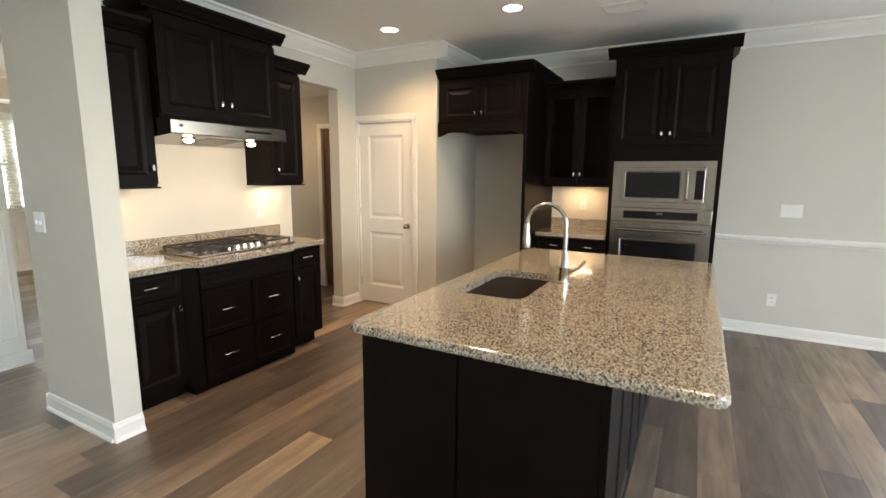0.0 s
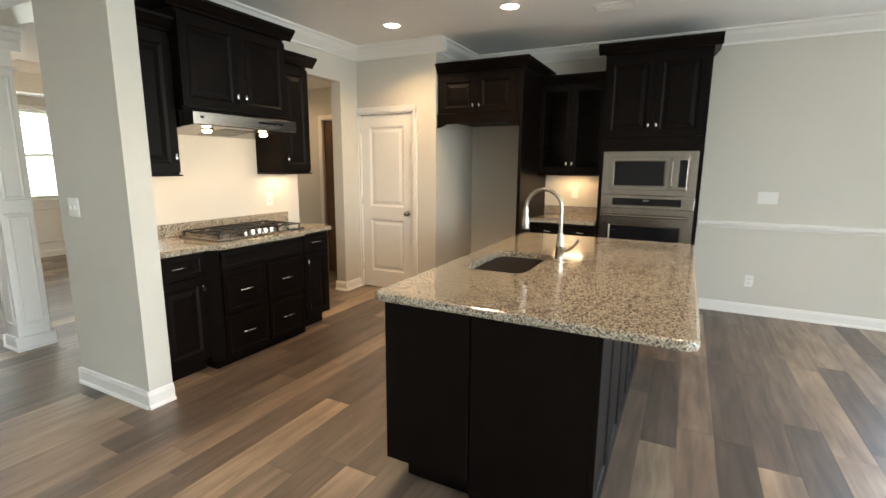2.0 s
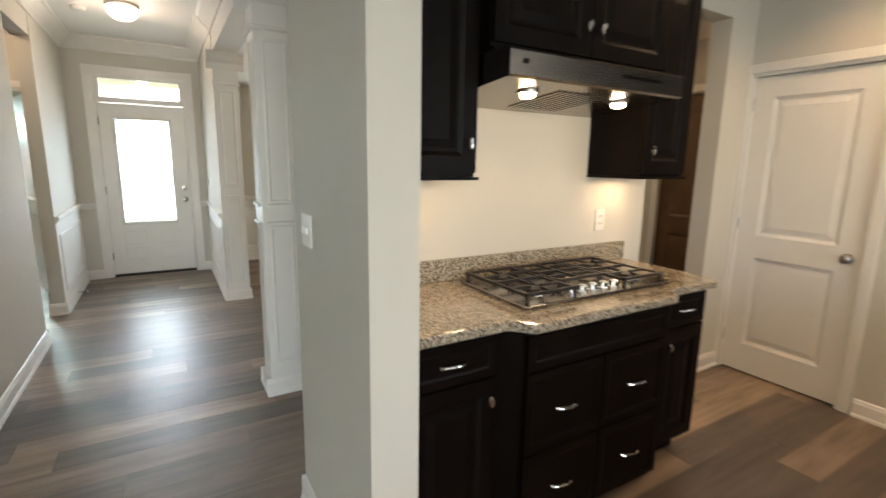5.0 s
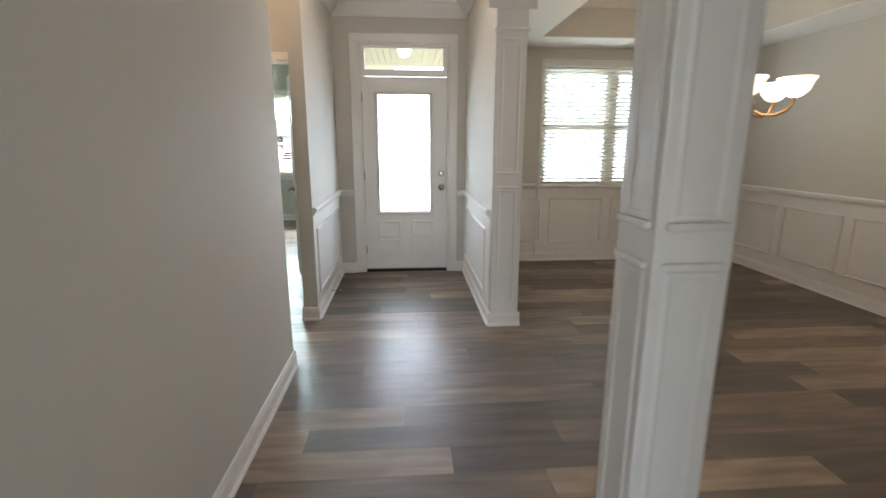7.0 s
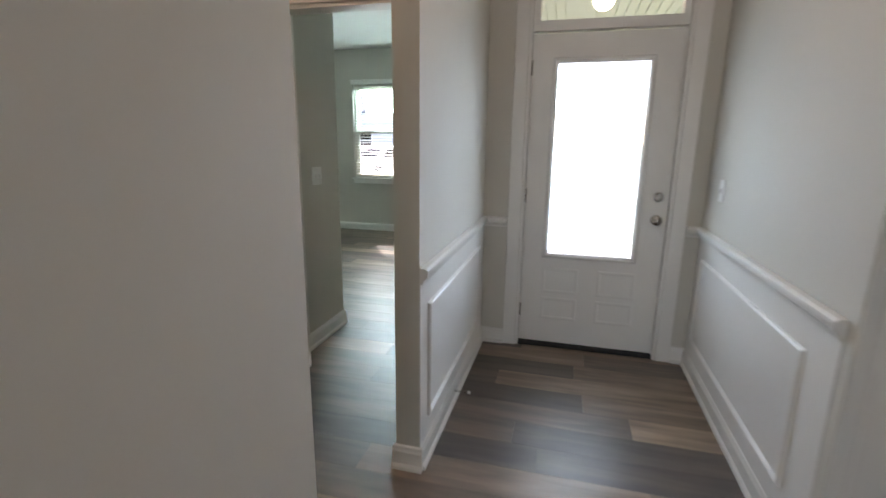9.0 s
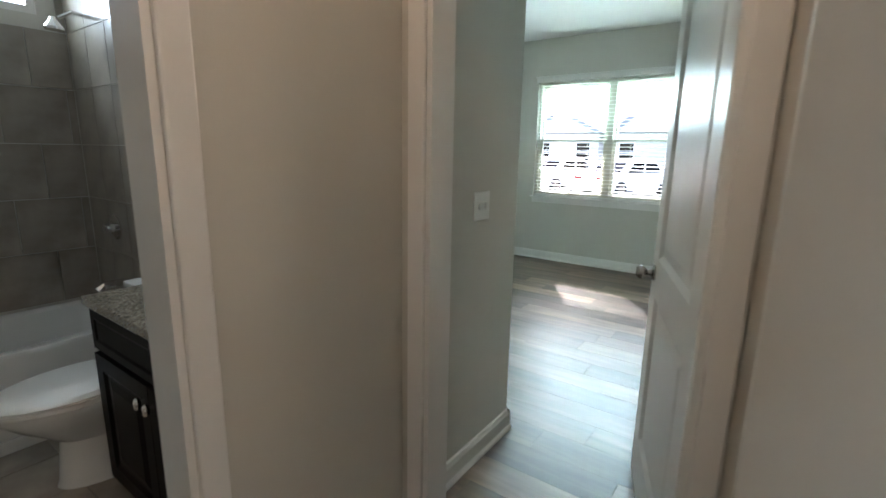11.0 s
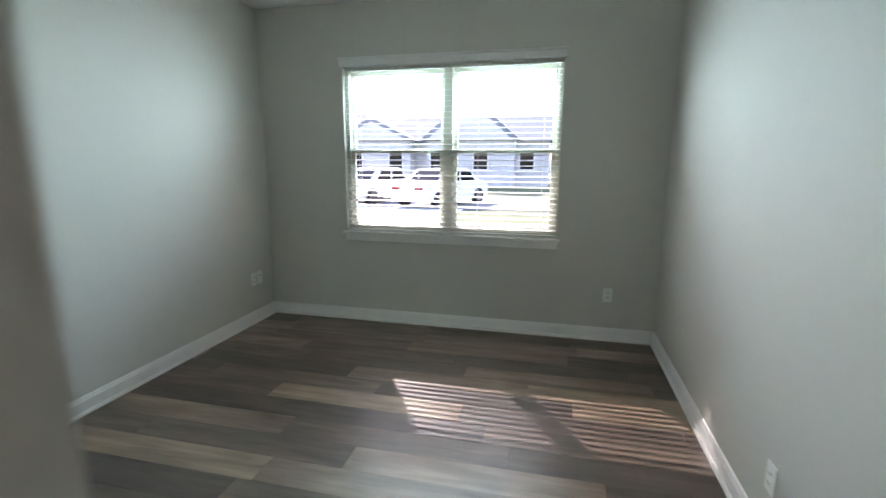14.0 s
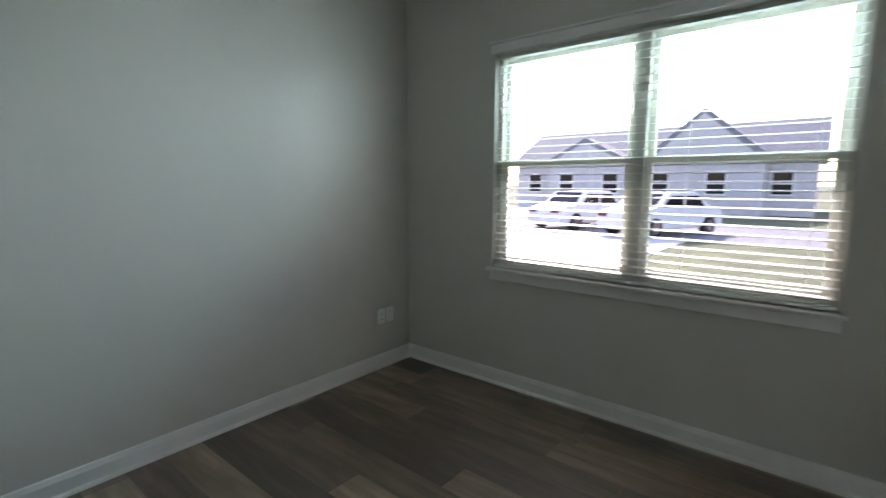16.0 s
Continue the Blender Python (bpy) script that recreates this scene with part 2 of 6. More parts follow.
def lathe(bm, at, profile, n=28, axis="z", close=True):
    """Turns (radius, height) pairs round an axis at the point."""
    rings = []
    for r, z in profile:
        ring = []
        for i in range(n):
            a = 2 * math.pi * i / n
            p = Vector((r * math.cos(a), r * math.sin(a), z))
            if axis == "x":
                p = Vector((p.z, p.x, p.y))
            if axis == "y":
                p = Vector((p.x, p.z, p.y))
            ring.append(bm.verts.new(Vector(at) + p))
        rings.append(ring)
    for a, b in zip(rings, rings[1:]):
        for i in range(n):
            bm.faces.new((a[i], a[(i + 1) % n], b[(i + 1) % n], b[i]))
    if close:
        bm.faces.new(rings[0][::-1])
        bm.faces.new(rings[-1])
    bmesh.ops.recalc_face_normals(bm, faces=bm.faces)
    return bm


def tube(bm, pts, r, n=10):
    """A round bar along points."""
    pts = [Vector(p) for p in pts]
    rings = []
    for i, p in enumerate(pts):
        d = (pts[min(i + 1, len(pts) - 1)] - pts[max(i - 1, 0)]).normalized()
        a = d.orthogonal().normalized() if i == 0 else (rings[-1][1] - d * rings[-1][1].dot(d)).normalized()
        b = d.cross(a)
        rr = r[i] if isinstance(r, (list, tuple)) else r
        rings.append(([bm.verts.new(p + rr * (math.cos(t) * a + math.sin(t) * b)) for t in [2 * math.pi * k / n for k in range(n)]], a))
    for (u, _), (v, _) in zip(rings, rings[1:]):
        for k in range(n):
            bm.faces.new((u[k], u[(k + 1) % n], v[(k + 1) % n], v[k]))
    bm.faces.new(rings[0][0][::-1])
    bm.faces.new(rings[-1][0])
    return bm


def thing(name, label, category, at=(0, 0, 0), group="", kind=""):
    ob = new(name)
    ob.location = at
    ob.empty_display_size = 0.1
    return tagged(ob, label, category, group, kind)


def part(name, bm, material, parent=None, label="", smooth=False):
    """Links a bmesh, built in world places, as one mesh under a thing or a part."""
    off, p = Vector(), parent
    while p:
        off += p.location
        p = p.parent
    bmesh.ops.translate(bm, verts=bm.verts, vec=-off)
    me = bpy.data.meshes.new(name)
    bm.to_mesh(me)
    bm.free()
    if smooth:
        me.shade_smooth()
        me.set_sharp_from_angle(angle=radians(35))
    me.materials.append(material)
    ob = new(name, me)
    if parent:
        ob.parent = parent
    if label:
        ob["label"] = label
    return ob


def solid(name, bm, material, label, category, group="", kind="", smooth=False):
    return tagged(part(name, bm, material, None, "", smooth), label, category, group, kind)


TURN = {"-y": 0, "-x": -90, "+x": 90, "+y": 180}


def facing(face, x, y, z):
    """Local x runs to the right and -y comes forward for one who looks at that face."""
    return Matrix.Translation((x, y, z)) @ Matrix.Rotation(radians(TURN[face]), 4, "Z")


def panelled(m, w, h, t, panels, depth=0.008, slope=0.022, raised=0.0, pierced=False):
    """A board of w x h x t, front at local y = -t, with sunk panels (u0, u1, v0, v1)."""
    bm = bmesh.new()
    us = sorted({0, w, *[p[0] for p in panels], *[p[1] for p in panels]})
    vs = sorted({0, h, *[p[2] for p in panels], *[p[3] for p in panels]})

    def f(*pts):
        bm.faces.new([bm.verts.new(q) for q in pts])

    def ring(a, b):
        for i in range(4):
            f(a[i], a[(i + 1) % 4], b[(i + 1) % 4], b[i])

    def rect(u0, u1, v0, v1, y):
        return [(u0, y, v0), (u1, y, v0), (u1, y, v1), (u0, y, v1)]
    for a, b in zip(us, us[1:]):
        for c, d in zip(vs, vs[1:]):
            if any(p[0] < (a + b) / 2 < p[1] and p[2] < (c + d) / 2 < p[3] for p in panels):
                continue
            f(*rect(a, b, c, d, -t))
            if pierced:
                f(*rect(a, b, c, d, 0)[::-1])
    for u0, u1, v0, v1 in panels:
        if pierced:
            ring(rect(u0, u1, v0, v1, -t), rect(u0, u1, v0, v1, 0))
            continue
        o = rect(u0, u1, v0, v1, -t)
        s = slope
        i = rect(u0 + s, u1 - s, v0 + s, v1 - s, -t + depth)
        ring(o, i)
        if raised:
            k = s + 0.012
            j = rect(u0 + k, u1 - k, v0 + k, v1 - k, -t + depth)
            ring(i, j)
            k2 = k + 0.03
            q = rect(u0 + k2, u1 - k2, v0 + k2, v1 - k2, -t + depth - raised)
            ring(j, q)
            f(*q)
        else:
            f(*i)
    ring(rect(0, w, 0, h, 0), rect(0, w, 0, h, -t))
    if not pierced:
        f(*rect(0, w, 0, h, 0)[::-1])
    bmesh.ops.remove_doubles(bm, verts=bm.verts, dist=1e-5)
    bmesh.ops.recalc_face_normals(bm, faces=bm.faces)
    bmesh.ops.transform(bm, matrix=m, verts=bm.verts)
    return bm


def run(bm, p0, p1, out, profile, z=0.0):
    """A moulding from p0 to p1 in plan; profile: (distance out, height) pairs; ends cut at 45 by +-extra."""
    p0, p1, out = Vector((*p0, 0)), Vector((*p1, 0)), Vector((*out, 0))
    a = [bm.verts.new(p0 + out * d + Vector((0, 0, z + h))) for d, h in profile]
    b = [bm.verts.new(p1 + out * d + Vector((0, 0, z + h))) for d, h in profile]
    n = len(profile)
    for i in range(n):
        bm.faces.new((a[i], a[(i + 1) % n], b[(i + 1) % n], b[i]))
    bm.faces.new(a[::-1])
    bm.faces.new(b)
    bmesh.ops.recalc_face_normals(bm, faces=bm.faces)
    return bm


BASE = [(0, 0), (0.026, 0), (0.025, 0.012), (0.018, 0.02), (0.014, 0.022), (0.014, 0.08), (0.01, 0.09), (0.007, 0.102), (0, 0.108)]
RAIL = [(0, 0), (0.012, 0), (0.016, 0.015), (0.03, 0.028), (0.034, 0.045), (0.034, 0.056), (0.024, 0.064), (0, 0.066)]
CROWN = [(0, 0), (0.016, 0), (0.02, 0.02), (0.045, 0.045), (0.075, 0.075), (0.1, 0.11), (0.118, 0.118), (0.12, 0.135), (0, 0.135)]


def skirting(*runs):
    for p0, p1, out in runs:
        solid("baseboard", run(bmesh.new(), p0, p1, out, BASE), WHITE, "white painted wooden baseboard with a moulded top", "baseboard", kind="structure")


def crowns(top, *runs):
    for p0, p1, out in runs:
        solid("trim", run(bmesh.new(), p0, p1, out, CROWN, top - 0.135), WHITE, "white painted crown moulding under the ceiling", "crown moulding", kind="structure")


def rails(z, *runs):
    for p0, p1, out in runs:
        solid("trim", run(bmesh.new(), p0, p1, out, RAIL, z), WHITE, "white painted moulded chair rail on the wall", "chair rail", kind="structure")


def wall(name, axis, p0, p1, a0, a1, z0=0.0, z1=2.74, openings=(), material=None, label=""):
    """A wall whose thickness runs from p0 to p1 on the axis, with (a0, a1, z0, z1) openings through it."""
    us = sorted({a0, a1, *[o[0] for o in openings], *[o[1] for o in openings]})
    vs = sorted({z0, z1, *[o[2] for o in openings], *[o[3] for o in openings]})
    bm = bmesh.new()
    full = {}
    for i in range(len(us) - 1):
        for j in range(len(vs) - 1):
            cu, cv = (us[i] + us[i + 1]) / 2, (vs[j] + vs[j + 1]) / 2
            full[i, j] = not any(o[0] < cu < o[1] and o[2] < cv < o[3] for o in openings)

    def quad(pts):
        bm.faces.new([bm.verts.new((p, u, v) if axis == "x" else (u, p, v)) for p, u, v in pts])
    for (i, j), f in full.items():
        if not f:
            continue
        u0, u1, v0, v1 = us[i], us[i + 1], vs[j], vs[j + 1]
        for p in (p0, p1):
            quad([(p, u0, v0), (p, u1, v0), (p, u1, v1), (p, u0, v1)])
        for k, u in ((i - 1, u0), (i + 1, u1)):
            if not full.get((k, j)):
                quad([(p0, u, v0), (p1, u, v0), (p1, u, v1), (p0, u, v1)])
        for k, v in ((j - 1, v0), (j + 1, v1)):
            if not full.get((i, k)):
                quad([(p0, u0, v), (p1, u0, v), (p1, u1, v), (p0, u1, v)])
    bmesh.ops.remove_doubles(bm, verts=bm.verts, dist=1e-5)
    bmesh.ops.recalc_face_normals(bm, faces=bm.faces)
    return solid(name, bm, material or PAINT, label or "smooth drywall wall painted warm greige", "wall", kind="structure")


def slab(name, x0, y0, z0, x1, y1, z1, material, label, category):
    return solid(name, box(bmesh.new(), x0, y0, z0, x1, y1, z1), material, label, category, kind="structure")


def frame_bars(m, w, h, bar=0.022, deep=0.014):
    """A picture-frame moulding on a face: four mitred bars in one mesh."""
    bm = bmesh.new()
    o = [(0, 0), (w, 0), (w, h), (0, h)]
    prof = [(0, 0), (0.15, 0.6), (0.5, 1.0), (0.8, 0.55), (1, 0)]
    rings = []
    for k, d in prof:
        i = k * bar
        rings.append([bm.verts.new((x + (i if x == 0 else -i), -d * deep, z + (i if z == 0 else -i))) for x, z in o])
    for a, b in zip(rings, rings[1:]):
        for i in range(4):
            bm.faces.new((a[i], a[(i + 1) % 4], b[(i + 1) % 4], b[i]))
    bmesh.ops.transform(bm, matrix=m, verts=bm.verts)
    bmesh.ops.recalc_face_normals(bm, faces=bm.faces)
    return bm


def wainscot(name, face, x, y, width, frames, top=0.92, panel=True):
    """White lower wall: thin board, and a framed panel for each (u0, u1, z0, z1)."""
    w = thing(name, "white painted wainscot with framed panels below the chair rail", "wainscot", kind="structure")
    m = facing(face, x, y, 0)
    bm = box(bmesh.new(), 0, -0.004, 0, width, 0.0, top)
    bmesh.ops.transform(bm, matrix=m, verts=bm.verts)
    part("board", bm, WHITE, w)
    for u0, u1, z0, z1 in frames:
        part("panel_moulding", frame_bars(m @ Matrix.Translation((u0, -0.004, z0)), u1 - u0, z1 - z0), WHITE, w)
    return w


def casing(name, face, x, y, w, h, width=0.06, head=0.0, depth=0.018, label="white painted moulded door casing"):
    """Trim round an opening of w x h whose lower left corner, as one looks at the face, is (x, y)."""
    c = thing(name, label, "door casing", kind="structure")
    m = facing(face, x, y, 0)
    for r in ((-width, -depth, 0, 0, -0.0005, h), (w, -depth, 0, w + width, -0.0005, h), (-width, -depth, h, w + width, -0.0005, h + width + head)):
        bm = box(bmesh.new(), *r, bevel=0.005)
        bmesh.ops.transform(bm, matrix=m, verts=bm.verts)
        part("casing_board", bm, WHITE, c)
    return c


def jamb(name, face, x, y, w, h, deep):
    c = thing(name, "white painted door jamb lining the opening", "door jamb", kind="structure")
    m = facing(face, x, y, 0)
    for r in ((0, -0.002, 0, 0.018, deep + 0.002, h), (w - 0.018, -0.002, 0, w, deep + 0.002, h), (0.018, -0.002, h - 0.018, w - 0.018, deep + 0.002, h)):
        bm = box(bmesh.new(), *r)
        bmesh.ops.transform(bm, matrix=m, verts=bm.verts)
        part("jamb_board", bm, WHITE, c)
    return c


def wall_plate(face, x, y, z, kind, gangs=1):
    """A switch or outlet plate centred at x, y, z."""
    m = facing(face, x, y, z)
    w = 0.072 + 0.046 * (gangs - 1)
    name = "light_switch" if kind == "switch" else "power_outlet"
    th = thing(name, ("white plastic rocker light switch on the wall" if kind == "switch" else "white plastic double power outlet low on the wall"), "switch" if kind == "switch" else "outlet", (x, y, z))
    bm = box(bmesh.new(), -w / 2, -0.007, -0.058, w / 2, 0, 0.058, bevel=0.003)
    bmesh.ops.transform(bm, matrix=m, verts=bm.verts)
    part("plate", bm, PLASTIC, th)
    for g in range(gangs):
        u = (g - (gangs - 1) / 2) * 0.046
        if kind == "switch":
            bm = box(bmesh.new(), u - 0.006, -0.017, -0.012, u + 0.006, -0.006, 0.012, bevel=0.002)
            bmesh.ops.transform(bm, matrix=m, verts=bm.verts)
            part("toggle", bm, PLASTIC, th)
        else:
            for v in (-0.02, 0.02):
                bm = box(bmesh.new(), u - 0.016, -0.0095, v - 0.013, u + 0.016, -0.006, v + 0.013, bevel=0.003)
                bmesh.ops.transform(bm, matrix=m, verts=bm.verts)
                s = part("socket", bm, PLASTIC, th)
                bm = boxes((u - 0.008, -0.0102, v - 0.005, u - 0.005, -0.0094, v + 0.006), (u + 0.005, -0.0102, v - 0.005, u + 0.008, -0.0094, v + 0.006))
                bmesh.ops.transform(bm, matrix=m, verts=bm.verts)
                part("slot", bm, RUBBER, s, "dark slots")
    return th


def knob_round(m, parent, r=0.027, material=None, rose=True, name="door_knob"):
    """A round knob that stands out along local -y."""
    prof = [(r * 1.15, 0), (r * 1.15, 0.006), (r * 0.5, 0.012), (r * 0.42, 0.028), (r * 0.75, 0.036), (r, 0.048), (r * 0.95, 0.06), (r * 0.6, 0.068), (0.002, 0.07)]
    bm = lathe(bmesh.new(), (0, 0, 0), prof, 24)
    bmesh.ops.transform(bm, matrix=m @ Matrix.Rotation(radians(90), 4, "X"), verts=bm.verts)
    return part(name, bm, material or SATIN, parent, "satin nickel knob", True)


def cab_knob(m, parent):
    """A small oval cabinet knob."""
    prof = [(0.007, 0), (0.006, 0.012), (0.013, 0.018), (0.015, 0.024), (0.012, 0.03), (0.001, 0.032)]
    bm = lathe(bmesh.new(), (0, 0, 0), prof, 16)
    bmesh.ops.scale(bm, vec=(0.85, 1.5, 1), verts=bm.verts)
    bmesh.ops.transform(bm, matrix=m @ Matrix.Rotation(radians(90), 4, "X"), verts=bm.verts)
    return part("knob", bm, CHROME, parent, "small polished nickel knob", True)


def cab_pull(m, parent, w=0.1):
    """An arched drawer pull."""
    bm = bmesh.new()
    tube(bm, [(w * (t / 10 - 0.5), -0.004 - 0.026 * math.sin(math.pi * t / 10) ** 0.6, 0.006 * math.sin(math.pi * t / 10)) for t in range(11)], [0.0075, 0.006, 0.0055, 0.0055, 0.006, 0.0065, 0.006, 0.0055, 0.0055, 0.006, 0.0075])
    bmesh.ops.transform(bm, matrix=m, verts=bm.verts)
    return part("pull", bm, CHROME, parent, "arched polished nickel pull", True)


def cab_door(parent, face, x, y, z, w, h, material=None, rail=0.058, name="door", label=""):
    m = facing(face, x, y, z)
    return part(name, panelled(m, w, h, 0.02, [(rail, w - rail, rail, h - rail)], 0.009, 0.016, 0.006), material or DARK, parent, label)


def drawer_front(parent, face, x, y, z, w, h):
    m = facing(face, x, y, z)
    d = part("drawer_front", panelled(m, w, h, 0.02, [(0.03, w - 0.03, 0.03, h - 0.03)], 0.004, 0.01), DARK, parent)
    cab_pull(m @ Matrix.Translation((w / 2, -0.02, h / 2)), d)
    return d


def cab_crown(parent, x0, y0, x1, y1, z, front, up=0.085, sides=""):
    """Crown round the top of a cabinet; front names the face to the room, sides the free ends."""
    prof = [(0, 0), (0.006, 0), (0.012, 0.012), (0.03, 0.03), (0.05, 0.058), (0.062, 0.064), (0.064, up), (0, up)]
    o = 0.064
    bm = bmesh.new()
    def ext(c):
        return o if c in sides else 0
    if front == "-y":
        run(bm, (x0 - ext("l"), y0), (x1 + ext("r"), y0), (0, -1), prof, z)
        if "l" in sides:
            run(bm, (x0, y0), (x0, y1), (-1, 0), prof, z)
        if "r" in sides:
            run(bm, (x1, y0), (x1, y1), (1, 0), prof, z)
    else:
        run(bm, (x0, y0 - ext("r")), (x0, y1 + ext("l")), (-1, 0), prof, z)
        if "l" in sides:
            run(bm, (x0, y1), (x1, y1), (0, 1), prof, z)
        if "r" in sides:
            run(bm, (x0, y0), (x1, y0), (0, -1), prof, z)
    box(bm, x0, y0, z + 0.001, x1, y1, z + up - 0.002)
    return part("crown", bm, DARK, parent)


# ---- structure ----
H = 2.74
slab("ceiling", -4.6, -8.0, H + 0.1, 5.4, 9.1, H + 0.2, CEIL, "flat white painted ceiling", "ceiling")
KB = 5.25    # kitchen back wall
# ceiling sheet, with the dining tray left open
for i, r in enumerate(((-4.6, -8.0, 1.57, 9.1), (1.57, -8.0, 5.4, 0.83), (1.57, 5.1, 5.4, 9.1), (1.57, 0.83, 2.1, 5.1), (4.15, 0.83, 5.4, 5.1))):
    slab("ceiling", r[0], r[1], H, r[2], r[3], H + 0.06, CEIL, "flat white painted ceiling", "ceiling")
# dining soffit round the tray
for r in ((1.57, 5.1, 4.65, 5.6), (1.57, 0.33, 4.65, 0.83), (1.57, 0.83, 2.1, 5.1), (4.15, 0.83, 4.65, 5.1)):
    slab("ceiling", r[0], r[1], 2.43, r[2], r[3], H - 0.002, CEIL, "white dropped soffit round a tray ceiling", "ceiling")
for nm, r in (("wall_tray_north", (2.1, 5.088, 4.15, 5.098)), ("wall_tray_south", (2.1, 0.832, 4.15, 0.842)), ("wall_tray_east", (4.138, 0.845, 4.148, 5.085)), ("wall_tray_west", (2.102, 0.845, 2.112, 5.085))):
    slab(nm, r[0], r[1], 2.435, r[2], r[3], H + 0.09, PAINT, "tan painted inner face of the tray ceiling", "wall")
crowns(H + 0.1, ((2.112, 5.088), (4.138, 5.088), (0, -1)), ((4.138, 0.845), (4.138, 5.088), (-1, 0)), ((2.112, 0.845), (2.112, 5.088), (1, 0)))

wall("wall_hall_left", "x", -0.12, 0, -0.62, 2.955)
wall("wall_hall_header", "x", -0.12, 0, 2.955, 3.765, 2.42, H)
wall("wall_foyer_left", "x", -0.1, 0.005, 3.765, 8.97)
wall("wall_foyer_right", "x", 1.35, 1.57, 3.55, 5.2)
wall("wall_porch_right", "x", 1.35, 1.57, 5.32, 5.6)
wall("wall_front_door", "y", 5.2, 5.32, 0.005, 1.57, openings=[(0.255, 1.175, 0, 2.37)])
wall("wall_vestibule_left", "x", -1.18, -1.06, 2.2, 4.39, openings=[(2.91, 3.7, 0, 2.06)])
wall("wall_vestibule_back", "y", 2.2, 2.3, -1.06, -0.12)
wall("wall_bedroom_door", "y", 4.39, 4.5, -1.2, -0.1, openings=[(-0.965, -0.185, 0, 2.06)])
wall("wall_bedroom_switch", "x", -1.2, -1.08, 4.5, 5.215)
wall("wall_bedroom_back", "y", 5.095, 5.215, -3.65, -1.2)
wall("wall_bedroom_left", "x", -3.65, -3.53, 5.215, 9.1)
BW = (-2.74, -0.9, 0.83, 2.24)
wall("wall_bedroom_front", "y", 8.97, 9.1, -3.53, 0.005, openings=[BW])
DW = (2.28, 3.96, 0.88, 2.24)
wall("wall_dining_front", "y", 5.6, 5.73, 1.35, 4.77, openings=[DW])
wall("wall_dining_right", "x", 4.65, 4.77, 0.33, 5.6, openings=[(0.4, 1.05, 0, 2.03)])
wall("wall_passage_side", "x", 3.14, 3.26, 0.33, 1.65)
wall("wall_passage_end", "y", 1.65, 1.77, 3.14, 4.65)
wall("wall_passage_room", "x", 5.3, 5.4, 0.2, 1.6)
wall("wall_cooktop", "y", 0.2, 0.33, 1.452, 4.77, openings=[(3.3, 4.0, 0, 2.35)])
wall("wall_stub", "x", 1.305, 1.45, -0.49, 0.27)
wall("wall_pantry", "x", 4.29, 4.4, -0.83, 0.2, openings=[(-0.545, 0.185, 0, 2.04)])
wall("wall_fridge_side", "y", -0.83, -0.72, 4.4, KB)
wall("wall_pantry_inside", "x", 4.75, 4.8, -0.72, 0.2)
wall("wall_kitchen_back", "x", KB, KB + 0.12, -8.0, 0.2, openings=[(-7.2, -5.4, 0.3, 2.4)])
wall("wall_living_left", "x", -4.6, -4.48, -8.0, -0.5)
wall("wall_living_inner", "y", -0.62, -0.5, -4.48, -0.12)
wall("wall_living_back", "y", -8.12, -8.0, -4.6, KB + 0.12, openings=[(-3.7, 1.3, 0.4, 2.5)])
wall("wall_bath_tile_side", "x", -3.62, -3.5, 2.2, 4.39, openings=[(3.5, 4.2, 2.06, 2.46)])
wall("wall_bath_back", "y", 2.2, 2.3, -3.5, -1.18)
wall("wall_bath_vanity", "y", 4.33, 4.39, -3.5, -1.2)
# header beam over the columns
slab("wall_header_beam", 1.36, 0.332, 2.43, 1.568, 3.55, H, WHITE, "white painted beam carried by square columns", "beam")
crowns(H, ((0, -0.62), (0, 5.2), (1, 0)), ((1.305, -0.49), (1.305, 0.27), (-1, 0)), ((1.36, 0.27), (1.36, 3.55), (-1, 0)), ((1.35, 3.55), (1.35, 5.2), (-1, 0)), ((0.005, 5.2), (1.35, 5.2), (0, -1)),
       ((1.305, -0.49), (1.45, -0.49), (0, -1)), ((1.45, 0.2), (4.29, 0.2), (0, -1)), ((4.29, -0.95), (4.29, 0.2), (-1, 0)), ((4.29, -0.83), (KB, -0.83), (0, -1)), ((KB, -8), (KB, -0.83), (-1, 0)))
